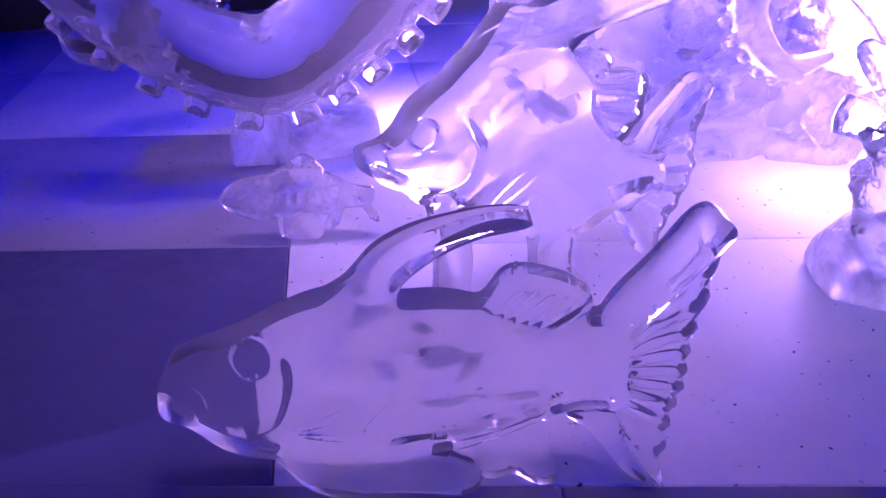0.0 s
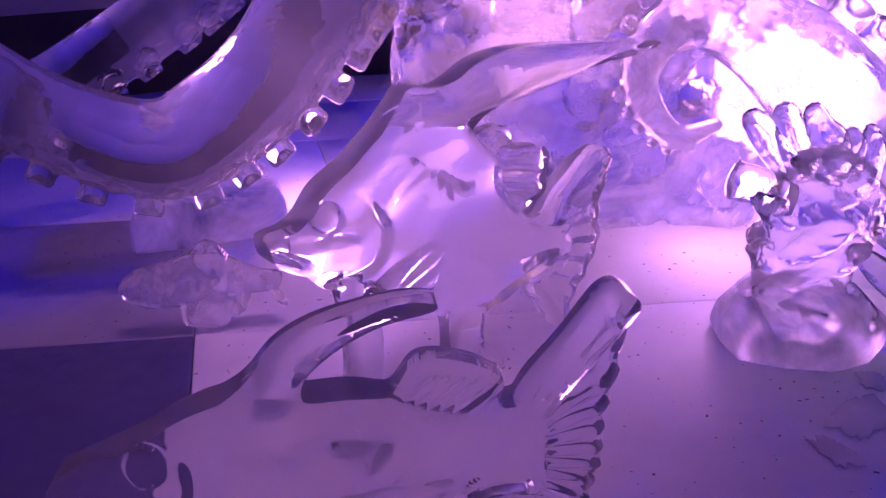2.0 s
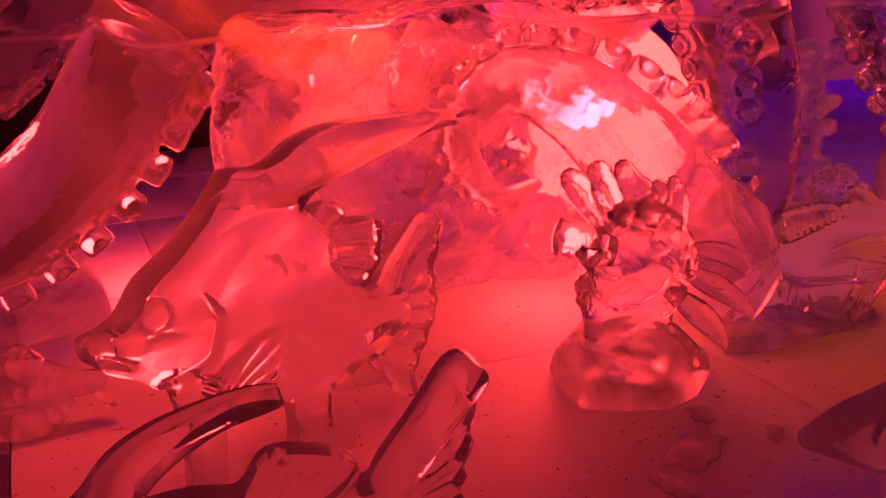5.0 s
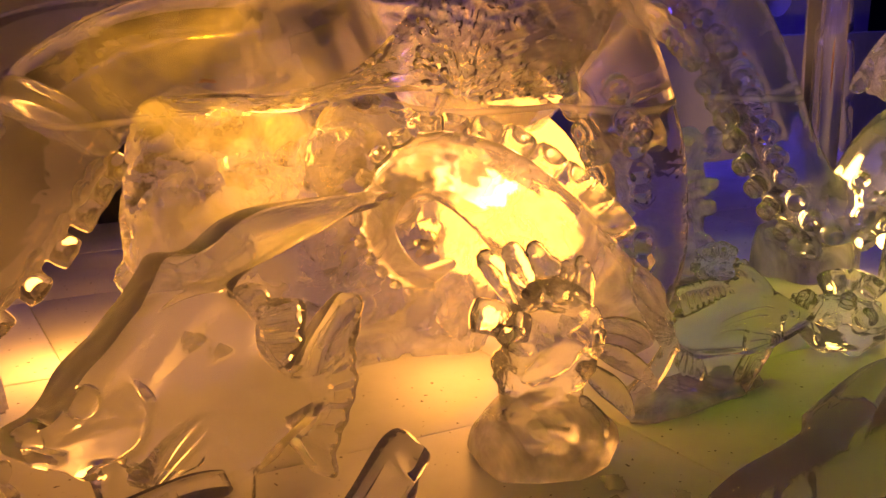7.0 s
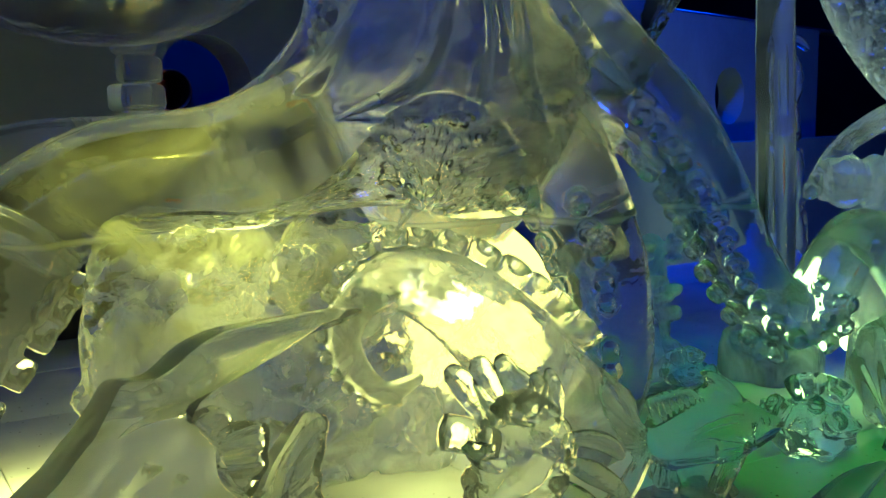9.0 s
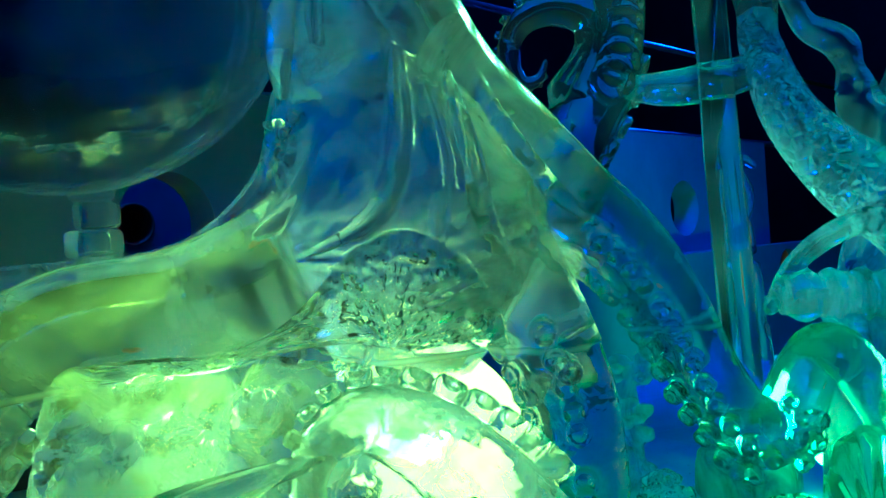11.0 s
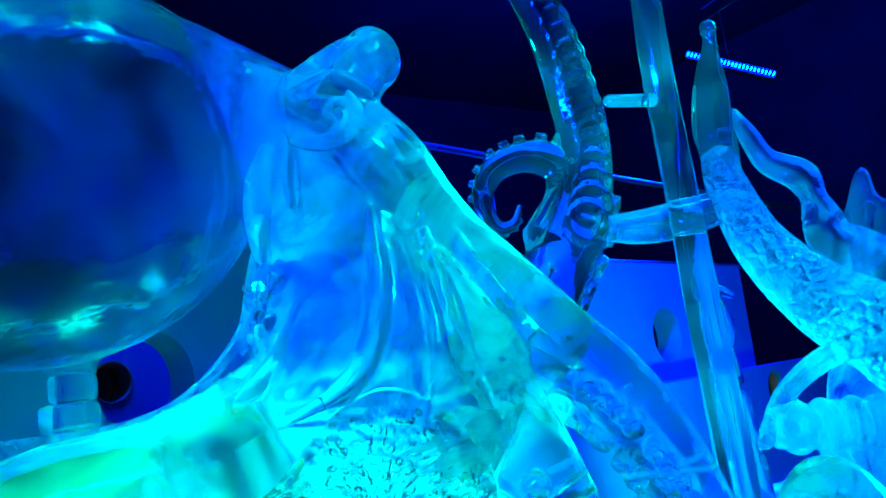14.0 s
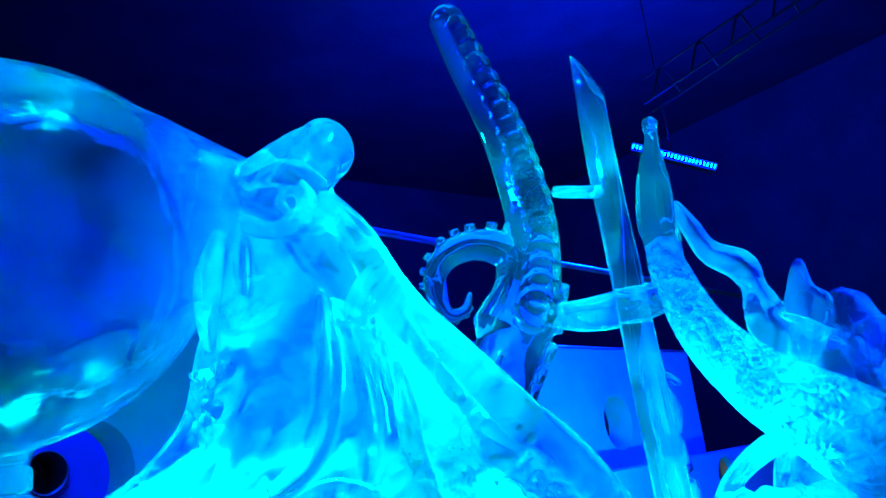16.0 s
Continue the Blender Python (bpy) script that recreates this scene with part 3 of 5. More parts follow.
for h in (-0.4, 0.30, 0.66, 1.3):
    lining(h, 0.96, 0.13, 1.79, 2.09, True)
rail = new("guard_rail")
rail.matrix_world = BACK
tagged(rail, "grey steel guard rail above the partition wall", "railing")
for z in (1.42, 2.06):
    bm = bmesh.new()
    tube(bm, [(-4.0, 0.1, z, 0.022), (2.0, 0.1, z, 0.022), (9.0, 0.1, z, 0.022)], 12, 10)
    part("rail", bm, STEEL, rail)
for x in (-3.1, -0.5, 2.3, 6.3, 8.9):
    bm = bmesh.new()
    tube(bm, [(x, 0.1, 1.38, 0.02), (x, 0.1, 1.7, 0.02), (x, 0.1, 2.07, 0.02)], 6, 10)
    part("post", bm, STEEL, rail)

# ---- show rig: blue bar and truss ----
bar_a, bar_b = Vector((6.773, 5.119, 3.711)), Vector((7.322, 4.536, 3.325))
axis = (bar_b - bar_a)
turn = axis.to_track_quat("X", "Z").to_matrix().to_4x4()
bar = new("light_bar")
bar.matrix_world = Matrix.Translation((bar_a + bar_b) / 2) @ turn
tagged(bar, "blue glowing stage light bar with a row of diodes", "stage light")
L = axis.length
part("housing", bevelled((-L / 2, -0.02, -0.05), (L / 2, 0.08, 0.05), 0.01), BLACK, bar)
for i in range(24):
    bm = bmesh.new()
    blob(bm, (-L / 2 + (i + 0.5) * L / 24, -0.03, 0), (0.014, 0.02, 0.028), 10, 6)
    part("diode", bm, DIODE, bar)
bm = bmesh.new()
up = turn.to_3x3().inverted() @ Vector((0, 0, 1))
tube(bm, [(*(Vector((0, 0.05, 0)) + up * k * 2.0), 0.006) for k in range(3)], 6, 8)
part("cable", bm, BLACK, bar)

truss = tagged(new("roof_truss"), "dark steel lattice truss under the ceiling", "truss")
ta, tb = Vector((7.05, 5.00, 4.16)), Vector((7.67, 3.43, 4.69))
d = (tb - ta).normalized()
s = d.cross(Vector((0, 0, 1))).normalized() * 0.15
for off in (s, -s, Vector((0, 0, 0.34))):
    bm = bmesh.new()
    tube(bm, [(*(ta + off + d * k * 1.6), 0.016) for k in range(3)], 6, 8)
    part("chord", bm, BLACK, truss)
for k in range(7):
    bm = bmesh.new()
    p = ta + d * (0.1 + k * 0.46)
    tube(bm, [(*(p + s), 0.014), (*(p + Vector((0, 0, 0.34)) + d * 0.12), 0.014), (*(p - s + d * 0.25), 0.014)], 6, 8)
    part("brace", bm, BLACK, truss)

# ---- floodlights among the ice ----
def lit_disc(where, target, rx, ry, label, lens):
    """A flat round lamp: black bowl and a glowing milky disc."""
    fl = new("floodlight")
    fl.matrix_world = look(where, target)
    tagged(fl, label, "floodlight", "floodlights on the ice")
    n = 40
    for name, mat, prof in (("bowl", BLACK, ((0.98, 0.0), (0.97, 0.02), (0.85, 0.05), (0.5, 0.07))), ("lens", lens, ((0.97, -0.004), (0.6, -0.016), (0.15, -0.02)))):
        bm = bmesh.new()
        rings = [[bm.verts.new((rx * k * math.cos(w), ry * k * math.sin(w), z)) for w in (2 * math.pi * i / n for i in range(n))] for k, z in prof]
        for p, q in zip(rings, rings[1:]):
            for i in range(n):
                bm.faces.new((p[i], p[(i + 1) % n], q[(i + 1) % n], q[i]))
        bm.faces.new(rings[0][::-1])
        bm.faces.new(rings[-1])
        part(name, bm, mat, fl)
    if lens is LENS:
        bm = bmesh.new()
        blob(bm, (0.03, 0.03, -0.02), (0.065, 0.09, 0.014), 24, 12)
        part("bulb", bm, BULB, fl, "white-hot lamp core")
    return fl


lit_disc((0.89, 1.54, 0.29), (0.0, 0.5, 0.28), 0.20, 0.215, "round glowing white floodlight set in the ice under the arms", LENS)
lit_disc((1.955, 1.33, 0.17), (0.9, 0.4, 0.3), 0.052, 0.105, "round glowing pale green floodlight behind an arched ice arm", LENS_B)

# ---- the great carved octopus ----
def octopus():
    bm = bmesh.new()
    # mantle and head
    blob(bm, (0.235, 1.70, 1.225), (0.43, 0.36, 0.372), 48, 32, m=Euler((0, radians(-14), 0)).to_matrix())
    tube(bm, [(0.10, 1.76, 1.26, 0.24), (0.34, 1.66, 1.305, 0.255), (0.49, 1.58, 1.30, 0.200), (0.60, 1.51, 1.27, 0.140), (0.68, 1.47, 1.20, 0.15), (0.74, 1.45, 1.05, 0.17), (0.78, 1.45, 0.86, 0.25), (0.80, 1.45, 0.72, 0.28), (0.80, 1.47, 0.56, 0.20)], 46, 28)
    # raised eyes
    tube(bm, [(0.66, 1.40, 1.26, 0.10), (0.73, 1.36, 1.34, 0.075), (0.765, 1.33, 1.37, 0.06)], 14, 18)
    blob(bm, (0.765, 1.33, 1.37), (0.06, 0.05, 0.065), 18, 12)
    # swirl of the near eye, gill lobes, folds of the skirt, warts
    rt, up, mid_eye = Vector((0.80, -0.60, 0)), Vector((0, 0, 1)), Vector((0.625, 1.288, 1.209))
    for curl, w in (((-0.065, 0.005), (-0.040, -0.006), (-0.018, -0.020), (0.020, -0.016), (0.046, 0.008), (0.044, 0.036), (0.020, 0.044), (0.008, 0.024), (0.018, 0.010)), 0.011), (((-0.062, -0.014), (-0.030, -0.032), (0.016, -0.036), (0.058, -0.010), (0.068, 0.028), (0.050, 0.058)), 0.008):
        tube(bm, [(*(mid_eye + rt * a + up * b + Vector((0.2, 0.3, 0)) * abs(a) * 0.3), w) for a, b in curl], 70, 10)
    blob(bm, (0.750, 1.300, 1.316), (0.020, 0.016, 0.036), 16, 12, m=Euler((0, radians(18), 0)).to_matrix())
    tube(bm, [(0.60, 1.33, 1.285, 0.02), (0.66, 1.29, 1.30, 0.022), (0.72, 1.285, 1.275, 0.018)], 20, 12)
    tube(bm, [(0.555, 1.385, 1.19, 0.014), (0.535, 1.385, 1.12, 0.026), (0.53, 1.39, 1.05, 0.024), (0.535, 1.40, 0.99, 0.012)], 24, 12)
    tube(bm, [(0.592, 1.36, 1.20, 0.010), (0.583, 1.355, 1.14, 0.016), (0.585, 1.36, 1.08, 0.010)], 20, 10)
    for pts in (((0.70, 1.28, 1.06), (0.68, 1.25, 0.90), (0.62, 1.235, 0.77), (0.50, 1.30, 0.70)), ((0.79, 1.25, 1.02), (0.79, 1.195, 0.87), (0.79, 1.165, 0.76), (0.86, 1.19, 0.66)),
                ((0.61, 1.34, 0.97), (0.56, 1.38, 0.84), (0.50, 1.43, 0.76), (0.43, 1.48, 0.69)), ((0.85, 1.26, 1.03), (0.92, 1.235, 0.89), (1.02, 1.235, 0.79), (1.14, 1.25, 0.72)),
                ((0.59, 1.47, 0.92), (0.57, 1.60, 0.79), (0.46, 1.80, 0.715), (0.26, 1.93, 0.69)), ((0.74, 1.26, 1.0), (0.735, 1.215, 0.85), (0.71, 1.19, 0.74), (0.70, 1.22, 0.65))):
        tube(bm, [(*p, r) for p, r in zip(pts, (0.006, 0.020, 0.018, 0.006))], 30, 10)
    rnd = random.Random(21)
    for k in range(60):
        blob(bm, (0.565 + rnd.uniform(-0.03, 0.05), 1.47 + rnd.uniform(-0.07, 0.05), 0.90 + rnd.uniform(-0.06, 0.06)), rnd.uniform(0.008, 0.014), 8, 6)
    # arm to the left that comes down in a wide bend and lies in a U
    tube(bm, [(0.80, 1.46, 0.84, 0.17), (0.62, 1.50, 0.70, 0.15), (0.40, 1.57, 0.62, 0.125), (0.20, 1.61, 0.60, 0.115), (0.06, 1.615, 0.540, 0.106), (0.025, 1.600, 0.495, 0.103)], 60, 20, dome=0.2)
    # arm behind, to the left
    run = tube(bm, [(0.70, 1.56, 0.98, 0.13), (0.64, 1.66, 0.84, 0.085), (0.52, 1.80, 0.72, 0.065), (0.36, 1.93, 0.675, 0.058), (0.10, 2.03, 0.665, 0.060), (-0.08, 1.99, 0.60, 0.07), (-0.22, 1.96, 0.49, 0.075), (-0.36, 1.91, 0.395, 0.075), (-0.55, 1.81, 0.29, 0.07), (-0.73, 1.72, 0.22, 0.06)], 80, 16)
    suckers(bm, run, 0.55, 0.98, 12, (0.6, -0.4, -0.7), 0.36, 0.5, 0.4)
    # shoulder of the front arm
    run = tube(bm, [(0.80, 1.42, 0.98, 0.12), (0.88, 1.36, 0.80, 0.12), (0.96, 1.31, 0.64, 0.10), (1.02, 1.28, 0.50, 0.09), (1.025, 1.277, 0.485, 0.09)], 40, 18, dome=0.1)
    suckers(bm, run, 0.66, 0.94, 2, (-1, -0.45, 0.0), 0.30, 0.9, 0.44)
    # side arm that dips to the floor and arches up again
    run = tube(bm, [(0.70, 1.42, 1.24, 0.115), (0.765, 1.39, 1.15, 0.125), (0.82, 1.38, 1.06, 0.125), (0.89, 1.37, 0.985, 0.118), (0.98, 1.35, 0.91, 0.108), (1.14, 1.34, 0.79, 0.095), (1.27, 1.32, 0.68, 0.09), (1.37, 1.30, 0.54, 0.085), (1.44, 1.27, 0.38, 0.08), (1.52, 1.22, 0.25, 0.078),
                    (1.60, 1.19, 0.27, 0.075), (1.66, 1.18, 0.36, 0.07), (1.73, 1.17, 0.41, 0.068), (1.82, 1.15, 0.36, 0.062), (1.88, 1.12, 0.24, 0.055), (1.90, 1.10, 0.10, 0.05)], 100, 18)
    suckers(bm, run, 0.36, 0.68, 16, lambda c: Vector((-1.0, -0.45, -0.55)), 0.29, 0.95, 0.40)
    return bm


def front_arm():
    """Arch from the seam of the blocks down to the floor."""
    bm = bmesh.new()
    run = tube(bm, [(1.012, 1.284, 0.515, 0.09), (1.034, 1.27, 0.44, 0.088), (1.05, 1.26, 0.36, 0.085), (1.04, 1.24, 0.22, 0.085), (0.97, 1.22, 0.12, 0.09)], 40, 18, dome=0.1)
    suckers(bm, run, 0.08, 0.88, 6, (-1, -0.45, 0.0), 0.30, 0.9, 0.44)
    return bm


def lying_arm():
    bm = bmesh.new()
    run = tube(bm, [(0.045, 1.610, 0.520, 0.106), (-0.02, 1.58, 0.44, 0.10), (-0.10, 1.52, 0.34, 0.095), (-0.20, 1.46, 0.27, 0.09), (-0.30, 1.42, 0.235, 0.085), (-0.44, 1.40, 0.29, 0.076), (-0.56, 1.38, 0.39, 0.068), (-0.66, 1.38, 0.53, 0.06), (-0.72, 1.42, 0.66, 0.05)], 90, 22, dome=0.15)
    suckers(bm, run, 0.06, 0.98, 17, lambda c: Vector((0.25, -0.35, -1)) if c.x < -0.15 else Vector((1, -0.35, -0.55)), 0.30, 0.8, 0.35, 1)
    suckers(bm, run, 0.09, 0.96, 16, lambda c: Vector((0.25, -0.75, -0.8)) if c.x < -0.15 else Vector((0.8, -0.75, -0.45)), 0.2, 0.5, 0.35, 1)
    return bm


def rubble_crust():
    """Chipped glassy rubble that lines the arched hollow under the skirt and runs out along the arm."""
    bm = bmesh.new()
    nu, nv = 170, 46
    line = spline([(0.16, 1.50, 0.548, 0), (0.29, 1.495, 0.552, 0), (0.404, 1.474, 0.550, 0), (0.505, 1.420, 0.588, 0), (0.563, 1.342, 0.663, 0), (0.592, 1.266, 0.718, 0), (0.650, 1.214, 0.743, 0), (0.717, 1.182, 0.719, 0), (0.790, 1.191, 0.656, 0), (0.864, 1.226, 0.573, 0), (0.900, 1.266, 0.510, 0)], nu)
    low, out = Vector((0.66, 1.30, 0.525)), Vector((-0.45, -0.89, 0))
    front, back = [], []
    for i, q in enumerate(line):
        p = Vector(q[:3])
        k = min(1, max(0, (i / nu - 0.24) / 0.16))
        end = (p + Vector((0, 0.01, -0.045))).lerp(low, k * k * (3 - 2 * k))
        a, b = [], []
        for j in range(nv):
            v = j / (nv - 1)
            c = p.lerp(end, v * 0.96)
            near, far = noise.voronoi(c * 64)[0][:2]
            chip = (far - near) * 0.026 + noise.noise(c * 30) * 0.014
            hem = min(1, v * 4.5, (1 - v) * 5, i / 8, (nu - 1 - i) / 8)
            a.append(bm.verts.new(c + out * (-0.032 + (0.025 + chip) * hem)))
            b.append(bm.verts.new(c - out * 0.030))
        front.append(a)
        back.append(b)
    for i in range(nu - 1):
        for j in range(nv - 1):
            bm.faces.new((front[i][j], front[i + 1][j], front[i + 1][j + 1], front[i][j + 1]))
            bm.faces.new((back[i][j], back[i][j + 1], back[i + 1][j + 1], back[i + 1][j]))
        for j in (0, nv - 1):
            bm.faces.new((front[i][j], back[i][j], back[i + 1][j], front[i + 1][j]))
    for i in (0, nu - 1):
        for j in range(nv - 1):
            bm.faces.new((front[i][j], front[i][j + 1], back[i][j + 1], back[i][j]))
    return bm


def coiled_arm():
    bm = bmesh.new()
    run = tube(bm, [(0.97, 1.21, 0.10, 0.095), (0.860, 1.20, 0.195, 0.095), (0.77, 1.21, 0.300, 0.088), (0.680, 1.24, 0.388, 0.074), (0.585, 1.265, 0.428, 0.056), (0.508, 1.26, 0.405, 0.041), (0.474, 1.25, 0.345, 0.031),
                    (0.487, 1.23, 0.290, 0.026), (0.525, 1.21, 0.252, 0.021), (0.585, 1.195, 0.272, 0.010)], 90, 18)
    mid = Vector((0.58, 1.22, 0.33))
    suckers(bm, run, 0.16, 0.93, 19, lambda c: c - mid + Vector((0, -0.03, 0)), 0.42, 0.75, 0.3, 1)
    return bm


def raised_arm():
    bm = bmesh.new()
    # arm that rises behind, with a second coil branching off
    run = tube(bm, [(1.10, 1.52, 0.72, 0.10), (1.30, 1.64, 0.80, 0.10), (1.47, 1.72, 0.95, 0.10), (1.59, 1.69, 1.13, 0.092), (1.625, 1.655, 1.33, 0.076), (1.585, 1.63, 1.50, 0.070), (1.515, 1.61, 1.66, 0.064), (1.42, 1.60, 1.82, 0.057), (1.345, 1.585, 1.95, 0.05)], 90, 18)
    suckers(bm, run, 0.36, 0.97, 19, (-0.52, -0.85, -0.1), 0.66, 0.5, 0.35, 1)
    suckers(bm, run, 0.20, 0.42, 6, (0.9, -0.3, -0.3), 0.34, 0.5, 0.35)
    run = tube(bm, [(1.50, 1.72, 1.08, 0.08), (1.58, 1.70, 1.20, 0.07), (1.565, 1.70, 1.30, 0.055), (1.48, 1.74, 1.335, 0.045), (1.41, 1.80, 1.31, 0.038), (1.385, 1.84, 1.235, 0.03), (1.42, 1.84, 1.155, 0.022), (1.462, 1.81, 1.155, 0.016), (1.475, 1.79, 1.205, 0.007)], 70, 16)
    mid2 = Vector((1.46, 1.80, 1.24))
    suckers(bm, run, 0.3, 0.92, 14, lambda c: c - mid2, 0.36, 0.8, 0.3, 1)
    return bm


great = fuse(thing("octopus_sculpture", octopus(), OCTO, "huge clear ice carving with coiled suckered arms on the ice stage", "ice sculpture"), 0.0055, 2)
fuse(part("lying_arm", lying_arm(), LIMB, great, "cloudy lying arm edged with peg-like suckers"), 0.0045, 2)
fuse(part("front_arm", front_arm(), LOWER, great, "clear arched lower arm with cup suckers"), 0.0045, 2)
part("rubble_crust", rubble_crust(), GLASSY, great, "glittering crust of chipped clear ice")
fuse(part("coiled_arm", coiled_arm(), COIL, great, "cloudy coiled arm end ringed with suckers"), 0.0036, 2)
fuse(part("raised_arm", raised_arm(), ARM, great, "clear upright arm with rungs of suckers and a small coil"), 0.005, 1)

# small stacked block under the mantle
prop = tagged(new("ice_prop"), "stack of small clear ice blocks propping the round ice mass", "ice block")
for k, (z, r) in enumerate(((0.70, 0.040), (0.715, 0.036), (0.755, 0.043), (0.81, 0.038), (0.865, 0.044))):
    part("block", bevelled((-r, -r, -0.024), (r, r, 0.03), 0.016, 3, pose(0.27 + 0.008 * (k % 2), 1.76, z, 0, 0, 20 * k)), CLEAR, prop)


# ---- rough rock of ice below the arms ----
def rock(label, lumps, seed, voxel=0.009, mat=None):
    bm = bmesh.new()
    rnd = random.Random(seed)
    for c, r, n in lumps:
        blob(bm, c, r, 28, 18, 0.3, 1.8)
        for _ in range(n):
            w, e = rnd.uniform(0, 6.28), rnd.uniform(-0.6, 1.2)
            q = Vector(c) + Vector((r[0] * math.cos(w) * math.cos(e), r[1] * math.sin(w) * math.cos(e), r[2] * math.sin(e))) * 0.9
            if q.z > 0.03:
                k = rnd.uniform(0.030, 0.065)
                blob(bm, q, (k, k * 0.45, k * rnd.uniform(0.7, 1.3)), 14, 10, 0.5, 2.5, m=Euler((rnd.uniform(-0.4, 0.4), rnd.uniform(-1, 1), rnd.uniform(-0.5, 0.5))).to_matrix())
    return fuse(thing("ice_rock", bm, mat or ROUGH, label, "ice block", group="rough ice rocks"), voxel, 4)


rock("crusted mound of rough clear ice lit from behind beneath the body", [((0.46, 1.56, 0.27), (0.33, 0.06, 0.265), 12), ((0.22, 1.55, 0.29), (0.11, 0.09, 0.23), 8), ((0.34, 1.53, 0.26), (0.16, 0.08, 0.26), 10), ((0.53, 1.47, 0.24), (0.15, 0.06, 0.26), 10), ((0.71, 1.45, 0.22), (0.12, 0.05, 0.28), 8)], 8, 0.007)

rock("pale cloudy ice mass behind the shell and the tail", [((2.44, 1.36, 0.32), (0.30, 0.16, 0.42), 10), ((2.75, 1.20, 0.22), (0.22, 0.18, 0.30), 6)], 14, 0.010, CLOUD)

star = bmesh.new()
for k in range(5):
    w = math.pi / 2 + 2 * math.pi * k / 5 + 0.15
    u = Vector((math.cos(w), 0, math.sin(w)))
    tube(star, [(*(u * 0.0), 0.022), (*(u * 0.035), 0.014), (*(u * 0.080 + Vector((0, 0.008, 0))), 0.005)], 16, 10)
    for i in range(9):
        blob(star, u * (0.012 + 0.0075 * i) + Vector((0, -0.016 + 0.0015 * i, 0)), 0.0048, 6, 5)
fuse(thing("starfish_sculpture", star, ARM, "small beaded ice starfish stuck on the rough mound", "ice sculpture", at=pose(0.668, 1.335, 0.575, -12, 0, -28)), 0.004, 1)


# ---- fish carvings ----
shape, lines = [], []
shape.append(([(-0.270, 0.151), (-0.260, 0.175), (-0.244, 0.183), (-0.189, 0.205), (-0.145, 0.227), (-0.104, 0.239), (-0.044, 0.232), (-0.004, 0.231), (0.036, 0.223), (0.087, 0.204), (0.127, 0.205), (0.164, 0.197), (0.167, 0.159), (0.164, 0.110), (0.132, 0.111), (0.088, 0.105), (0.045, 0.086), (0.000, 0.070), (-0.045, 0.056), (-0.090, 0.048), (-0.134, 0.056), (-0.178, 0.065), (-0.219, 0.083), (-0.247, 0.110), (-0.270, 0.125)], 0.034, 0.065, 0.64))
shape.append(([(-0.136, 0.219), (-0.092, 0.251), (-0.063, 0.282), (-0.030, 0.300), (0.009, 0.310), (0.047, 0.315), (0.073, 0.312), (0.077, 0.307), (0.066, 0.303), (0.032, 0.296), (0.003, 0.284), (-0.022, 0.267), (-0.041, 0.247), (-0.050, 0.215), (-0.098, 0.199)], 0.024, 0.022, 0.65))
shape.append(([(0.019, 0.222), (0.032, 0.227), (0.041, 0.239), (0.050, 0.252), (0.061, 0.258), (0.077, 0.257), (0.095, 0.252), (0.110, 0.246), (0.121, 0.238), (0.132, 0.230), (0.129, 0.218), (0.123, 0.204), (0.119, 0.193), (0.110, 0.173), (0.078, 0.178), (0.047, 0.189), (0.023, 0.203)], 0.022, 0.016, 0.55))
shape.append(([(0.112, 0.098), (0.135, 0.076), (0.173, 0.021), (0.214, -0.016), (0.190, 0.021), (0.170, 0.060), (0.162, 0.096)], 0.014, 0.010, 0.6))
shape.append(([(0.129, 0.161), (0.145, 0.209), (0.156, 0.229), (0.184, 0.261), (0.211, 0.298), (0.223, 0.308), (0.233, 0.309), (0.248, 0.297), (0.252, 0.287), (0.246, 0.277), (0.234, 0.263), (0.207, 0.230), (0.184, 0.201), (0.168, 0.166), (0.157, 0.134)], 0.024, 0.016, 0.6))
shape.append(([(0.233, 0.267), (0.236, 0.247), (0.231, 0.218), (0.224, 0.188), (0.222, 0.156), (0.220, 0.123), (0.212, 0.093), (0.210, 0.054), (0.207, 0.023), (0.213, -0.005), (0.192, 0.024), (0.169, 0.074), (0.158, 0.108), (0.156, 0.147), (0.165, 0.178), (0.197, 0.223)], 0.017, 0.006, 0.75, (0.110, 0.148, 34, 0.0022, 0.0022)))
shape.append(([(0.034, 0.100), (0.091, 0.114), (0.099, 0.082), (0.096, 0.053), (0.106, 0.015), (0.090, 0.010), (0.061, 0.024), (0.039, 0.022), (0.022, 0.031), (0.000, 0.059)], 0.014, 0.006, 0.7, (0.084, 0.205, 24, 0.0018, 0.0015)))
shape.append(([(-0.171, 0.072), (-0.159, 0.035), (-0.139, 0.013), (-0.106, 0.001), (-0.060, -0.006), (-0.014, -0.006), (0.021, 0.005), (0.027, 0.029), (-0.000, 0.050), (-0.044, 0.065), (-0.111, 0.065)], 0.020, 0.020, 0.6))
shape.append(([(-0.136, 0.135), (-0.116, 0.145), (-0.090, 0.149), (-0.059, 0.151), (-0.053, 0.146), (-0.065, 0.133), (-0.083, 0.114), (-0.103, 0.102), (-0.126, 0.104), (-0.143, 0.116)], 0.044, 0.004, 0.84, (-0.156, 0.116, 26, 0.0030, 0.0)))
lines.append(("ring", -0.178, 0.189, 0.0195, 0.0020, 0.0042))
lines.append(("flap", [(-0.210, 0.109), (-0.186, 0.113), (-0.167, 0.122), (-0.158, 0.136), (-0.149, 0.162), (-0.147, 0.181), (-0.151, 0.193)], 0.018, 0.012))
lines.append(("cut", [(-0.268, 0.152), (-0.257, 0.144), (-0.246, 0.134), (-0.237, 0.120)], 0.004, 0.012))
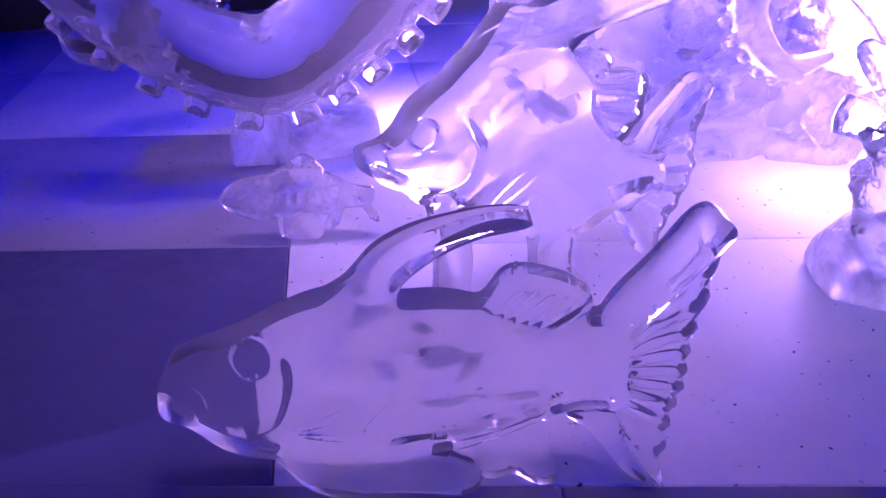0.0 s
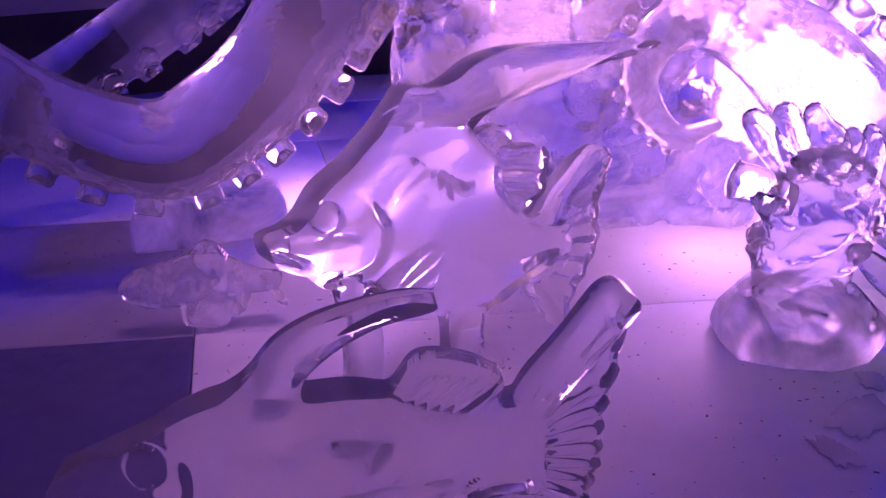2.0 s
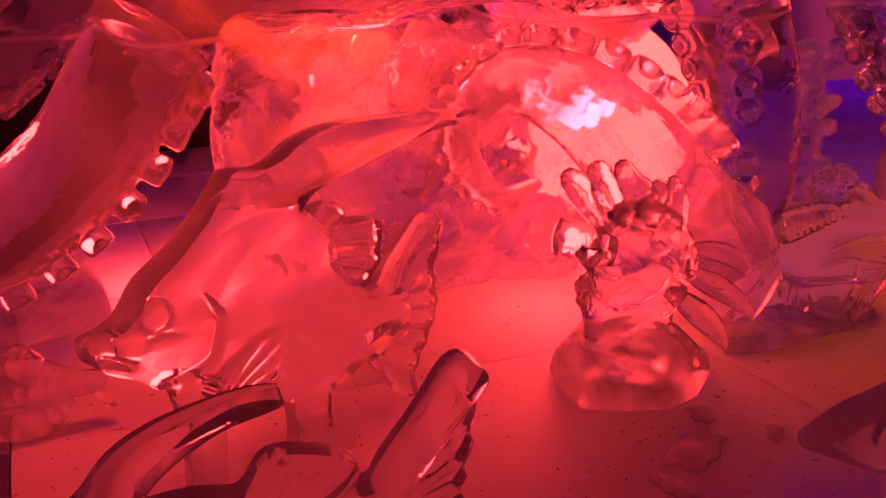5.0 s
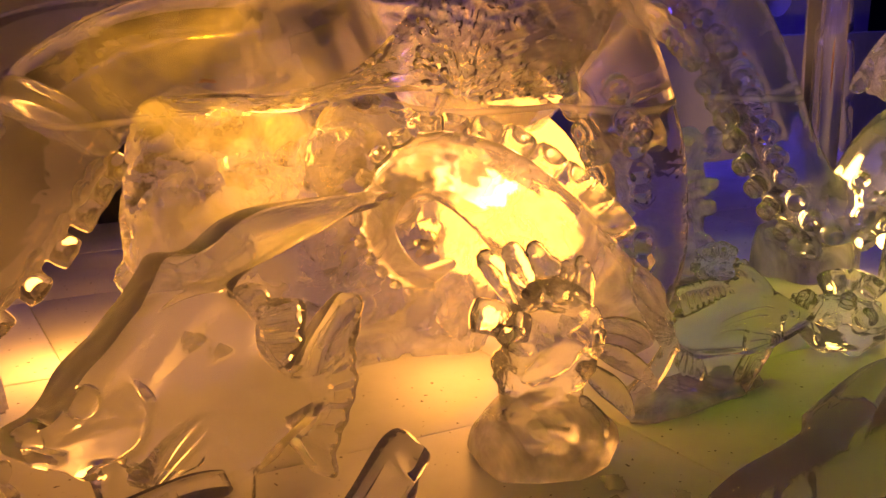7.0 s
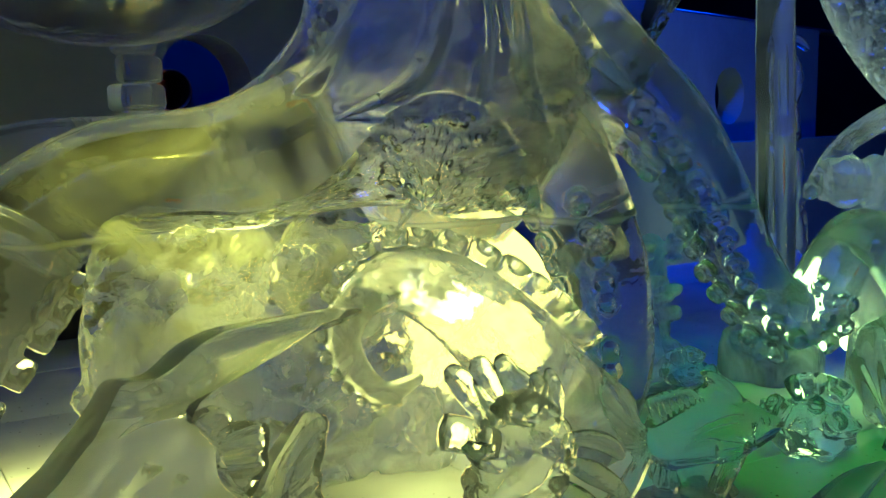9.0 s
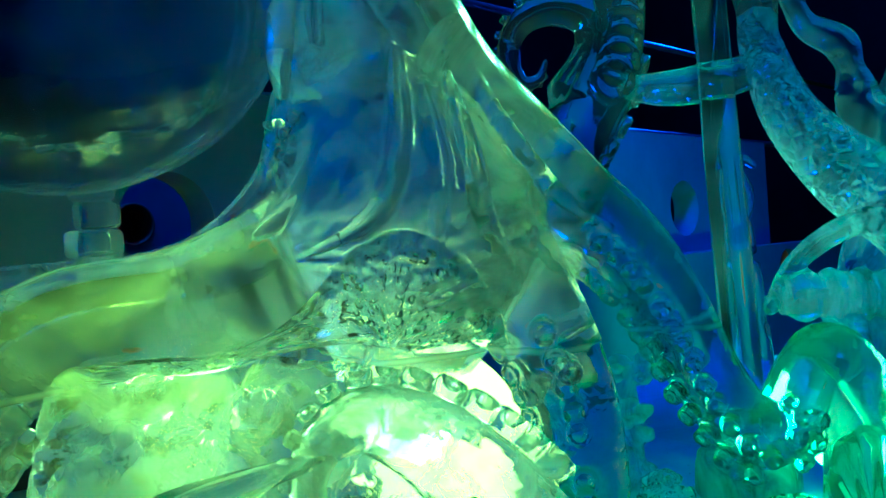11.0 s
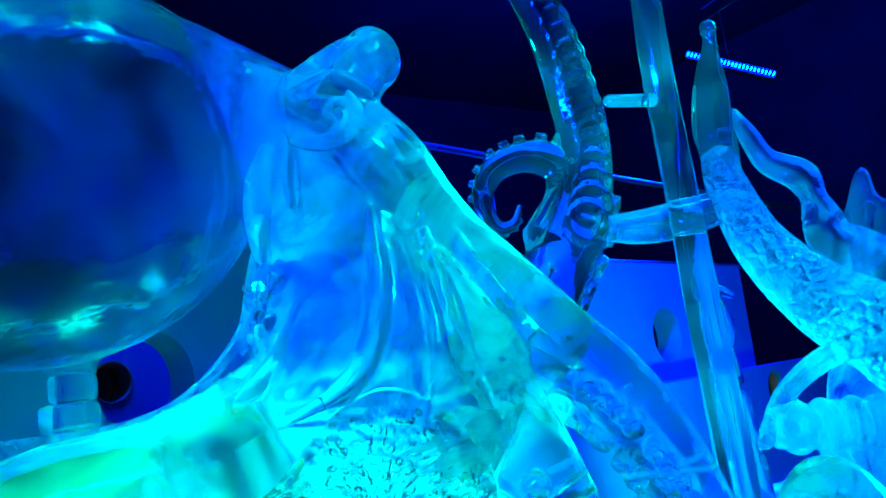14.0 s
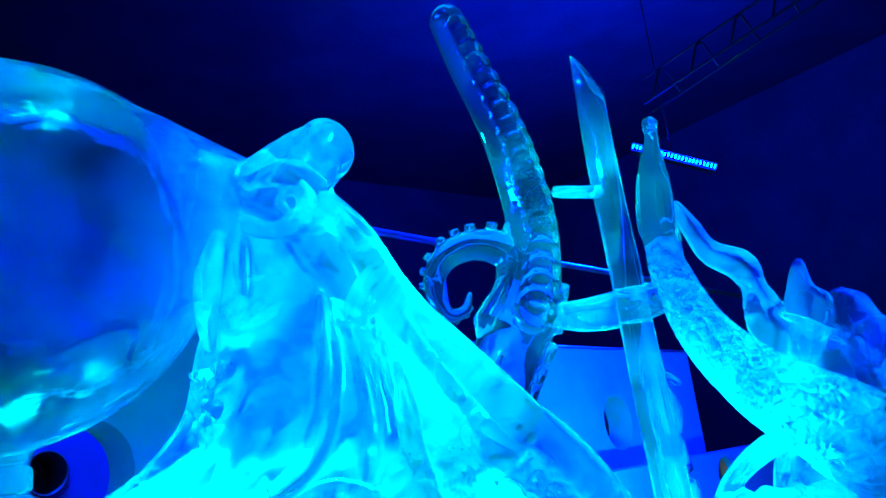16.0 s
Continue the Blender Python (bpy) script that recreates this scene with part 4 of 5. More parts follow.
lines.append(("cut", [(-0.238, 0.163), (-0.227, 0.151), (-0.226, 0.136)], 0.0022, 0.004))
lines.append(("flap", [(0.034, 0.191), (0.004, 0.203), (-0.031, 0.202), (-0.071, 0.190)], 0.030, 0.009))
lines.append(("flap", [(0.100, 0.155), (0.054, 0.154), (0.002, 0.152), (-0.039, 0.149)], 0.028, 0.009))
lines.append(("flap", [(0.111, 0.142), (0.069, 0.132), (0.028, 0.119), (-0.020, 0.106)], 0.025, 0.007))
lines.append(("cut", [(-0.061, 0.089), (-0.042, 0.093), (-0.021, 0.095), (0.001, 0.097)], 0.003, 0.012))
lines.append(("cut", [(0.089, 0.118), (0.096, 0.122), (0.107, 0.124)], 0.004, 0.006))
lines.append(("cut", [(0.215, 0.310), (0.221, 0.286), (0.233, 0.270)], 0.003, 0.003))
for top, low in (((0.072, 0.244), (0.043, 0.217)), ((0.085, 0.243), (0.049, 0.210)), ((0.101, 0.241), (0.058, 0.203)), ((0.113, 0.238), (0.069, 0.202)), ((0.123, 0.230), (0.082, 0.200)), ((0.127, 0.220), (0.095, 0.194))):
    lines.append(("cut", [top, ((top[0] + low[0]) / 2 - 0.001, (top[1] + low[1]) / 2 + 0.001), low], 0.0030, 0.0035))
lines.append(("flap", [(0.118, 0.174), (0.099, 0.191), (0.073, 0.201), (0.039, 0.207)], 0.020, 0.005))
carved("fish_sculpture", shape, lines, CLEAR, "clear ice carving of a swordtail fish standing on the ice floor", "fish carvings", pose(0, 0.63, 0), 0.0016)

shape, lines = [], []
shape.append(([(-0.288, 0.291), (-0.279, 0.296), (-0.258, 0.298), (-0.240, 0.308), (-0.226, 0.324), (-0.212, 0.336), (-0.175, 0.355), (-0.144, 0.377), (-0.097, 0.392), (-0.048, 0.382), (-0.009, 0.356), (0.017, 0.333), (0.035, 0.305), (0.045, 0.264), (0.086, 0.216), (0.145, 0.195), (0.170, 0.157), (0.153, 0.127), (0.105, 0.116), (0.135, 0.135), (0.075, 0.125), (0.030, 0.110), (-0.030, 0.105), (-0.100, 0.150), (-0.149, 0.178), (-0.189, 0.203), (-0.231, 0.223), (-0.251, 0.244), (-0.269, 0.255), (-0.285, 0.269)], 0.038, 0.075, 0.62))
shape.append(([(-0.175, 0.349), (-0.140, 0.380), (-0.113, 0.406), (-0.093, 0.422), (-0.045, 0.415), (0.010, 0.436), (0.070, 0.442), (0.170, 0.434), (0.260, 0.424), (0.345, 0.413), (0.344, 0.404), (0.250, 0.396), (0.179, 0.389), (0.077, 0.378), (-0.013, 0.356), (-0.073, 0.355)], 0.027, 0.024, 0.65))
shape.append(([(0.001, 0.345), (0.023, 0.350), (0.053, 0.349), (0.071, 0.330), (0.058, 0.314), (0.040, 0.304), (0.016, 0.321)], 0.020, 0.014, 0.4))
shape.append(([(0.035, 0.307), (0.061, 0.315), (0.112, 0.309), (0.132, 0.298), (0.127, 0.277), (0.125, 0.250), (0.110, 0.233), (0.082, 0.219), (0.048, 0.248)], 0.017, 0.006, 0.75, (-0.219, 0.342, 70, 0.0022, 0.0012)))
shape.append(([(0.076, 0.213), (0.106, 0.213), (0.126, 0.224), (0.150, 0.244), (0.191, 0.268), (0.231, 0.280), (0.254, 0.274), (0.255, 0.254), (0.225, 0.224), (0.189, 0.199), (0.165, 0.167), (0.116, 0.171)], 0.025, 0.016, 0.6))
shape.append(([(0.254, 0.263), (0.249, 0.231), (0.236, 0.205), (0.236, 0.173), (0.237, 0.138), (0.220, 0.106), (0.196, 0.077), (0.180, 0.054), (0.175, 0.015), (0.156, 0.020), (0.132, 0.052), (0.100, 0.109), (0.131, 0.129), (0.165, 0.167), (0.197, 0.222)], 0.018, 0.006, 0.78, (0.031, 0.185, 38, 0.0020, 0.0020)))
shape.append(([(-0.178, 0.196), (-0.160, 0.214), (-0.143, 0.225), (-0.122, 0.234), (-0.101, 0.239), (-0.080, 0.233), (-0.081, 0.215), (-0.090, 0.196), (-0.100, 0.180), (-0.128, 0.180), (-0.158, 0.184)], 0.046, 0.004, 0.86, (-0.190, 0.180, 30, 0.0016, 0.0)))
shape.append(([(-0.205, 0.225), (-0.160, 0.215), (-0.150, 0.120), (-0.160, 0.030), (-0.140, -0.002), (-0.230, -0.002), (-0.205, 0.080), (-0.200, 0.150)], 0.018, 0.012, 0.4))
shape.append(([(-0.045, 0.130), (0.015, 0.125), (0.012, 0.060), (0.045, -0.002), (-0.110, -0.002), (-0.055, 0.050)], 0.024, 0.014, 0.4))
lines.append(("ring", -0.224, 0.306, 0.0170, 0.0020, 0.0042))
lines.append(("cut", [(-0.176, 0.322), (-0.160, 0.290), (-0.152, 0.274), (-0.160, 0.255), (-0.166, 0.238), (-0.184, 0.225), (-0.212, 0.225), (-0.236, 0.230)], 0.0055, 0.010))
lines.append(("flap", [(-0.236, 0.238), (-0.205, 0.236), (-0.178, 0.244), (-0.170, 0.262), (-0.163, 0.280), (-0.176, 0.305)], 0.020, 0.004))
lines.append(("beads", -0.146, 0.322, 0.020, 0.022, 30, 0.0003))
for k in range(5):
    lines.append(("cut", [(-0.100 + 0.015 * k, 0.352 - 0.004 * k), (-0.114 + 0.016 * k, 0.326 - 0.002 * k), (-0.124 + 0.0165 * k, 0.301 - 0.001 * k)], 0.005, -0.00012))
lines.append(("cut", [(-0.290, 0.286), (-0.275, 0.277), (-0.262, 0.267), (-0.250, 0.258)], 0.004, 0.012))
lines.append(("ring", -0.278, 0.287, 0.012, 0.003, 0.004))
lines.append(("cut", [(0.020, 0.310), (0.026, 0.273), (0.065, 0.226)], 0.003, 0.005))
lines.append(("cut", [(-0.021, 0.366), (0.014, 0.369), (0.092, 0.37), (0.171, 0.382), (0.248, 0.4), (0.304, 0.412)], 0.007, 0.022))
lines.append(("flap", [(-0.087, 0.392), (-0.021, 0.387), (0.031, 0.397)], 0.020, 0.007))
lines.append(("cut", [(-0.244, 0.282), (-0.218, 0.285), (-0.189, 0.275)], 0.003, 0.004))
carved("fish_sculpture", shape, lines, CLEAR, "clear ice carving of a sail-horned angelfish on a short stand", "fish carvings", pose(0.16, 0.985, 0, 0, 0, 32), 0.0017)

shape, lines = [], []
shape.append(([(-0.049, 0.089), (-0.040, 0.098), (-0.019, 0.109), (0.027, 0.118), (0.055, 0.128), (0.099, 0.128), (0.124, 0.115), (0.158, 0.094), (0.184, 0.085), (0.178, 0.064), (0.146, 0.061), (0.127, 0.052), (0.081, 0.050), (0.036, 0.049), (-0.001, 0.048), (-0.027, 0.058), (-0.041, 0.067), (-0.047, 0.077)], 0.021, 0.018, 0.6))
shape.append(([(0.055, 0.124), (0.070, 0.141), (0.089, 0.150), (0.105, 0.139), (0.115, 0.122), (0.089, 0.117)], 0.010, 0.004, 0.7, (0.066, 0.072, 24, 0.0012, 0.0)))
shape.append(([(0.171, 0.086), (0.193, 0.088), (0.194, 0.075), (0.186, 0.057), (0.193, 0.045), (0.201, 0.030), (0.185, 0.037), (0.173, 0.061)], 0.011, 0.004, 0.7, (0.147, 0.076, 22, 0.0014, 0.0008)))
shape.append(([(0.041, 0.054), (0.070, 0.051), (0.069, 0.026), (0.049, 0.015), (0.037, 0.017), (0.043, 0.037)], 0.010, 0.004, 0.7, (0.051, 0.093, 30, 0.0014, 0.001)))
shape.append(([(0.091, 0.052), (0.140, 0.056), (0.144, 0.055), (0.134, 0.033), (0.122, 0.022), (0.108, 0.026)], 0.010, 0.004, 0.7, (0.140, 0.088, 30, 0.0014, 0.001)))
shape.append(([(0.046, 0.062), (0.100, 0.060), (0.104, 0.008), (0.040, 0.011)], 0.012, 0.008, 0.5))
lines.append(("ring", -0.009, 0.085, 0.0085, 0.0018, 0.0024))
lines.append(("flap", [(0.014, 0.059), (0.029, 0.074), (0.032, 0.087), (0.023, 0.098)], 0.012, 0.005))
lines.append(("cut", [(-0.040, 0.072), (-0.017, 0.075), (0.002, 0.078)], 0.002, 0.006))
lines.append(("cut", [(0.045, 0.098), (0.041, 0.087), (0.042, 0.075)], 0.004, 0.0025))
lines.append(("cut", [(0.060, 0.098), (0.057, 0.086), (0.058, 0.074)], 0.004, 0.0025))
lines.append(("cut", [(0.076, 0.097), (0.073, 0.085), (0.074, 0.074)], 0.004, 0.0025))
lines.append(("cut", [(0.096, 0.096), (0.092, 0.084), (0.094, 0.073)], 0.004, 0.0025))
lines.append(("cut", [(0.128, 0.094), (0.125, 0.083), (0.127, 0.071)], 0.004, 0.0025))
carved("fish_sculpture", shape, lines, TROUT, "little cloudy ice carving of a trout on the slab edge", "fish carvings", pose(-0.3, 1.2, 0), 0.0016)

shape, lines = [], []
shape.append(([(-0.037, 0.141), (-0.007, 0.153), (0.039, 0.176), (0.085, 0.205), (0.111, 0.203), (0.138, 0.183), (0.155, 0.180), (0.182, 0.162), (0.210, 0.145), (0.215, 0.132), (0.201, 0.122), (0.170, 0.104), (0.155, 0.094), (0.134, 0.083), (0.108, 0.074), (0.055, 0.069), (0.013, 0.068), (-0.019, 0.082), (-0.036, 0.107)], 0.026, 0.020, 0.55))
shape.append(([(-0.114, 0.243), (-0.092, 0.235), (-0.071, 0.214), (-0.054, 0.171), (-0.037, 0.141), (-0.031, 0.106), (-0.050, 0.078), (-0.061, 0.096), (-0.092, 0.142), (-0.116, 0.195)], 0.015, 0.006, 0.7, (-0.030, 0.115, 30, 0.0028, 0.001)))
shape.append(([(-0.036, 0.107), (-0.020, 0.100), (-0.035, 0.075), (-0.049, 0.043), (-0.074, 0.002), (-0.088, -0.012), (-0.125, -0.012), (-0.140, -0.008), (-0.121, 0.005), (-0.091, 0.035), (-0.061, 0.076)], 0.015, 0.007, 0.7, (-0.025, 0.115, 30, 0.0020, 0.0)))
shape.append(([(-0.034, 0.141), (-0.028, 0.170), (-0.036, 0.196), (-0.004, 0.205), (0.027, 0.212), (0.048, 0.207), (0.062, 0.183), (0.030, 0.161), (-0.006, 0.145)], 0.014, 0.005, 0.7))
shape.append(([(0.053, 0.201), (0.074, 0.216), (0.065, 0.237), (0.093, 0.234), (0.126, 0.206), (0.150, 0.164), (0.114, 0.151), (0.066, 0.164)], 0.016, 0.012, 0.5))
shape.append(([(0.086, 0.129), (0.104, 0.136), (0.136, 0.134), (0.143, 0.106), (0.128, 0.091), (0.091, 0.086), (0.083, 0.104)], 0.036, 0.004, 0.86, (0.150, 0.112, 22, 0.0028, 0.0)))
shape.append(([(-0.024, 0.083), (0.013, 0.074), (0.022, 0.027), (0.004, 0.029), (-0.017, 0.036), (-0.029, 0.058)], 0.011, 0.004, 0.75, (0.000, 0.145, 44, 0.0020, 0.001)))
shape.append(([(0.126, 0.091), (0.148, 0.082), (0.126, 0.036), (0.102, -0.009), (0.096, 0.000), (0.100, 0.033)], 0.012, 0.005, 0.7, (0.142, 0.110, 60, 0.0020, 0.0)))
shape.append(([(0.018, 0.073), (0.092, 0.075), (0.079, 0.023), (0.104, -0.015), (-0.014, -0.015), (0.031, 0.027)], 0.016, 0.008, 0.5))
lines.append(("ring", 0.172, 0.150, 0.0080, 0.0018, 0.0028))
lines.append(("flap", [(0.203, 0.122), (0.186, 0.112), (0.160, 0.101), (0.149, 0.116), (0.152, 0.143), (0.161, 0.169)], 0.016, 0.009))
for run in ([(0.134, 0.164), (0.093, 0.157), (0.036, 0.136)], [(0.089, 0.122), (0.053, 0.120), (0.022, 0.109)], [(0.086, 0.088), (0.044, 0.087), (-0.004, 0.088)], [(0.125, 0.150), (0.080, 0.140), (0.030, 0.124)]):
    lines.append(("cut", run, 0.0032, 0.008))
for k in range(8):
    x = -0.022 + 0.0105 * k
    lines.append(("cut", [(x, 0.196 + 0.001 * k), (x + 0.006, 0.180 + 0.002 * k), (x + 0.011, 0.160 + 0.0035 * k)], 0.0024, 0.005))
carved("fish_sculpture", shape, lines, CLEAR, "clear ice carving of a spiny-finned fish beside the coral", "fish carvings", pose(0.98, 1.03, 0.012, 0, 0, -22), 0.0016)


def fish_five():
    bm = bmesh.new()
    fish_body(bm, [(-0.385, 0.135, 0.115, 0.010), (-0.33, 0.150, 0.085, 0.022), (-0.26, 0.160, 0.050, 0.030), (-0.17, 0.180, 0.030, 0.034), (-0.06, 0.185, 0.030, 0.034), (0.04, 0.160, 0.06, 0.026), (0.10, 0.135, 0.09, 0.016)], 60, 24)
    tube(bm, [(-0.20, 0, 0.165, 0.035), (-0.16, 0, 0.195, 0.028), (-0.11, 0, 0.222, 0.020), (-0.05, 0, 0.236, 0.008)], 24, 14)
    fin(bm, [(0.09, 0.135), (0.10, 0.112), (0.09, 0.09)], [(0.17, 0.21), (0.165, 0.11), (0.15, 0.01)], 10, 0.012, 0.5, 0.05)
    ring_mark(bm, -0.293, 0.121, 0.014, 0.026, 0.003)
    groove_line(bm, [(-0.255, 0.135), (-0.248, 0.11), (-0.265, 0.08)], 0.03, 0.005)
    box(bm, (-0.20, -0.04, -0.004), (0.0, 0.04, 0.04))
    return bm


fuse(thing("fish_sculpture", fish_five(), CLEAR, "clear ice carving of a horned fish at the stage front", "ice sculpture", group="fish carvings", at=pose(1.0, 0.62, 0)), 0.0034, 2)


# ---- coral on its plinth ----
coral = tagged(new("ice_coral"), "clear ice coral with stubby fingers on a frosted plinth", "ice sculpture")
coral.matrix_world = pose(0.62, 1.03, 0, 0, 0, -20)
bm = bmesh.new()
n = 11
rings = []
for z, k in ((0, 1.0), (0.010, 1.03), (0.034, 0.98), (0.056, 0.82), (0.078, 0.66), (0.088, 0.45)):
    rings.append([bm.verts.new((0.022 + math.cos(w) * 0.118 * k * (1 + 0.12 * math.sin(3 * w + 1 + 9 * z)), -0.03 + math.sin(w) * 0.105 * k * (1 + 0.12 * math.cos(2 * w)), z + 0.008 * math.sin(2 * w + 40 * z) * (z > 0))) for w in (2 * math.pi * i / n for i in range(n))])
for p, q in zip(rings, rings[1:]):
    for i in range(n):
        bm.faces.new((p[i], p[(i + 1) % n], q[(i + 1) % n], q[i]))
bm.faces.new(rings[0][::-1])
bm.faces.new(rings[-1])
bmesh.ops.bevel(bm, geom=bm.edges[:], offset=0.004, segments=2, affect="EDGES")
fuse(part("plinth", bm, PLINTH, coral, "melted cloudy ice plinth"), 0.004, 3)
bm = bmesh.new()
tube(bm, [(0.034, -0.01, 0.03, 0.062), (0.030, -0.01, 0.075, 0.066), (0.028, -0.01, 0.120, 0.070), (0.036, -0.01, 0.165, 0.074), (0.046, -0.005, 0.205, 0.082), (0.048, 0.0, 0.240, 0.066), (0.050, 0.0, 0.262, 0.034)], 40, 22, 0.72, (1, 0, 0))
# petal-like folds wrapped round the stem
for x, y, z, a, b, c, lean, turn_by in ((-0.020, -0.050, 0.205, 0.046, 0.016, 0.020, 0.6, 0.2), (0.030, -0.060, 0.165, 0.050, 0.016, 0.024, -0.5, 0.0), (-0.024, -0.045, 0.135, 0.040, 0.016, 0.022, 0.7, 0.3), (0.070, -0.050, 0.140, 0.040, 0.016, 0.022, -0.8, -0.3),
                                         (0.010, -0.055, 0.105, 0.052, 0.014, 0.018, -0.4, 0.1), (0.060, -0.048, 0.085, 0.036, 0.015, 0.022, 0.9, -0.2), (-0.010, -0.045, 0.070, 0.036, 0.014, 0.018, 0.5, 0.2), (0.095, -0.030, 0.200, 0.034, 0.020, 0.028, 0.9, -0.5),
                                         (0.055, -0.050, 0.225, 0.046, 0.016, 0.016, -0.7, -0.2), (0.100, -0.01, 0.165, 0.026, 0.022, 0.030, 0.3, 0.0), (-0.034, -0.02, 0.155, 0.020, 0.030, 0.018, 0.2, 0.0), (0.040, -0.055, 0.045, 0.050, 0.014, 0.016, 0.3, 0.0), (0.045, -0.015, 0.262, 0.056, 0.040, 0.016, 0.15, 0.0), (0.088, -0.02, 0.236, 0.040, 0.036, 0.016, 0.75, 0.0)):
    blob(bm, (x, y, z), (a, b, c), 18, 10, 0.25, m=Euler((0.25, lean, turn_by)).to_matrix())
fuse(part("trunk", bm, CORAL, coral), 0.0026, 1)
for pts, flat, dome in ((((-0.004, -0.015, 0.250, 0.024), (-0.040, -0.016, 0.296, 0.025), (-0.060, -0.016, 0.322, 0.021)), 0.85, 0.8),
                        (((0.010, -0.01, 0.250, 0.024), (-0.012, -0.012, 0.300, 0.026), (-0.020, -0.012, 0.330, 0.022)), 0.85, 0.8),
                        (((0.044, 0.005, 0.250, 0.032), (0.040, 0.008, 0.285, 0.030), (0.028, 0.01, 0.308, 0.020), (0.018, 0.01, 0.330, 0.014)), 0.4, 0.8),
                        (((0.060, 0.01, 0.250, 0.026), (0.074, 0.012, 0.280, 0.020), (0.070, 0.012, 0.300, 0.010)), 0.4, 0.8),
                        (((0.090, 0.01, 0.235, 0.026), (0.100, 0.015, 0.272, 0.019), (0.094, 0.015, 0.305, 0.009)), 0.4, 0.8),
                        (((-0.005, -0.02, 0.214, 0.026), (-0.040, -0.03, 0.230, 0.030), (-0.080, -0.035, 0.243, 0.030)), 0.9, 0.12)):
    bm = bmesh.new()
    tube(bm, pts, 22, 16, flat, (0, 1, 0) if flat > 0.5 else (1, 0, 0), 0.0, dome)
    part("finger", bm, CORAL, coral)
for pts in (((0.105, -0.02, 0.205, 0.010), (0.140, -0.025, 0.208, 0.015), (0.172, -0.03, 0.198, 0.016), (0.195, -0.03, 0.176, 0.008)),
            ((0.105, -0.03, 0.176, 0.010), (0.140, -0.04, 0.162, 0.019), (0.176, -0.045, 0.138, 0.015), (0.203, -0.045, 0.110, 0.006)),
            ((0.085, -0.04, 0.150, 0.012), (0.115, -0.055, 0.128, 0.020), (0.142, -0.06, 0.100, 0.017), (0.160, -0.06, 0.070, 0.007)),
            ((0.085, -0.05, 0.100, 0.008), (0.108, -0.06, 0.066, 0.015), (0.113, -0.06, 0.040, 0.012), (0.113, -0.06, 0.018, 0.005))):
    bm = bmesh.new()
    tube(bm, pts, 26, 16, 0.42, (0, 0, 1))
    part("lobe", bm, CORAL, coral)


# ---- tall column, tail carving and the sculptures behind ----
pole = bmesh.new()
n = 32
line = spline([(1.745, 1.41, 0.0, 0.05), (1.742, 1.412, 0.35, 0.049), (1.735, 1.415, 0.65, 0.048), (1.722, 1.415, 0.90, 0.046), (1.70, 1.405, 1.15, 0.043), (1.635, 1.365, 1.45, 0.041), (1.575, 1.315, 1.68, 0.036)], 40)
rings = [[pole.verts.new((q[0] + q[3] * math.cos(w), q[1] + q[3] * math.sin(w), q[2] + (0.07 * math.cos(w - 2.4) if k == 39 else 0))) for w in (2 * math.pi * i / n for i in range(n))] for k, q in enumerate(line)]
for p, q in zip(rings, rings[1:]):
    for i in range(n):
        pole.faces.new((p[i], p[(i + 1) % n], q[(i + 1) % n], q[i]))
pole.faces.new(rings[0][::-1])
pole.faces.new(rings[-1])
column = thing("ice_column", pole, POLE, "tall clear round ice column with an oblique cut top", "ice column")
bm = bmesh.new()
tube(bm, [(1.696, 1.60, 1.470, 0.018), (1.644, 1.48, 1.423, 0.018), (1.591, 1.36, 1.377, 0.018)], 8, 12)
part("strut", bm, CLEAR, column, "small clear ice strut")


tail = tagged(new("tail_sculpture"), "clear ice carving of a scaled tail curving upward", "ice sculpture")
bm = bmesh.new()
tube(bm, [(2.36, 0.98, 0.02, 0.22), (2.32, 1.0, 0.30, 0.21), (2.25, 1.03, 0.52, 0.17), (2.10, 1.12, 0.70, 0.13), (2.00, 1.25, 0.83, 0.10), (1.95, 1.37, 1.00, 0.075), (1.90, 1.41, 1.18, 0.056), (1.88, 1.405, 1.25, 0.050)], 70, 20)
fuse(part("scaled_body", bm, SCALY, tail, "net-carved scaled ice"), 0.006, 1)
bm = bmesh.new()
tube(bm, [(1.885, 1.405, 1.22, 0.046), (1.872, 1.40, 1.32, 0.053), (1.86, 1.38, 1.43, 0.046), (1.855, 1.365, 1.51, 0.030), (1.852, 1.35, 1.565, 0.018), (1.852, 1.348, 1.61, 0.023)], 50, 24, 1.0, (0, 0, 1), 0.09)
part("tail_tip", bm, ARM, tail, "smooth grooved clear ice tip")


def ribbon(label, pts, groove=0.12, flat=0.5):
    bm = bmesh.new()
    tube(bm, pts, 60, 24, flat, (0, 0, 1), groove)
    return thing("ice_frond", bm, CORAL, label, "ice sculpture", group="wavy ice fronds")


ribbon("wavy clear ice frond with grooved sides", [(1.97, 1.40, 1.39, 0.015), (2.0, 1.38, 1.31, 0.03), (2.035, 1.36, 1.235, 0.035), (2.09, 1.30, 1.175, 0.045), (2.12, 1.29, 1.09, 0.05), (2.13, 1.28, 1.00, 0.06), (2.20, 1.22, 0.92, 0.08), (2.30, 1.15, 0.80, 0.10), (2.4, 1.1, 0.4, 0.12), (2.4, 1.1, 0.02, 0.14)])
ribbon("short grooved ice fin behind the column", [(1.60, 1.62, 1.10, 0.03), (1.70, 1.56, 1.09, 0.045), (1.80, 1.48, 1.10, 0.05), (1.92, 1.40, 1.13, 0.04)])
ribbon("tall rippled ice fin", [(2.31, 1.16, 1.06, 0.04), (2.33, 1.14, 1.0, 0.07), (2.38, 1.12, 0.85, 0.09), (2.45, 1.1, 0.4, 0.10), (2.45, 1.1, 0.02, 0.12)])
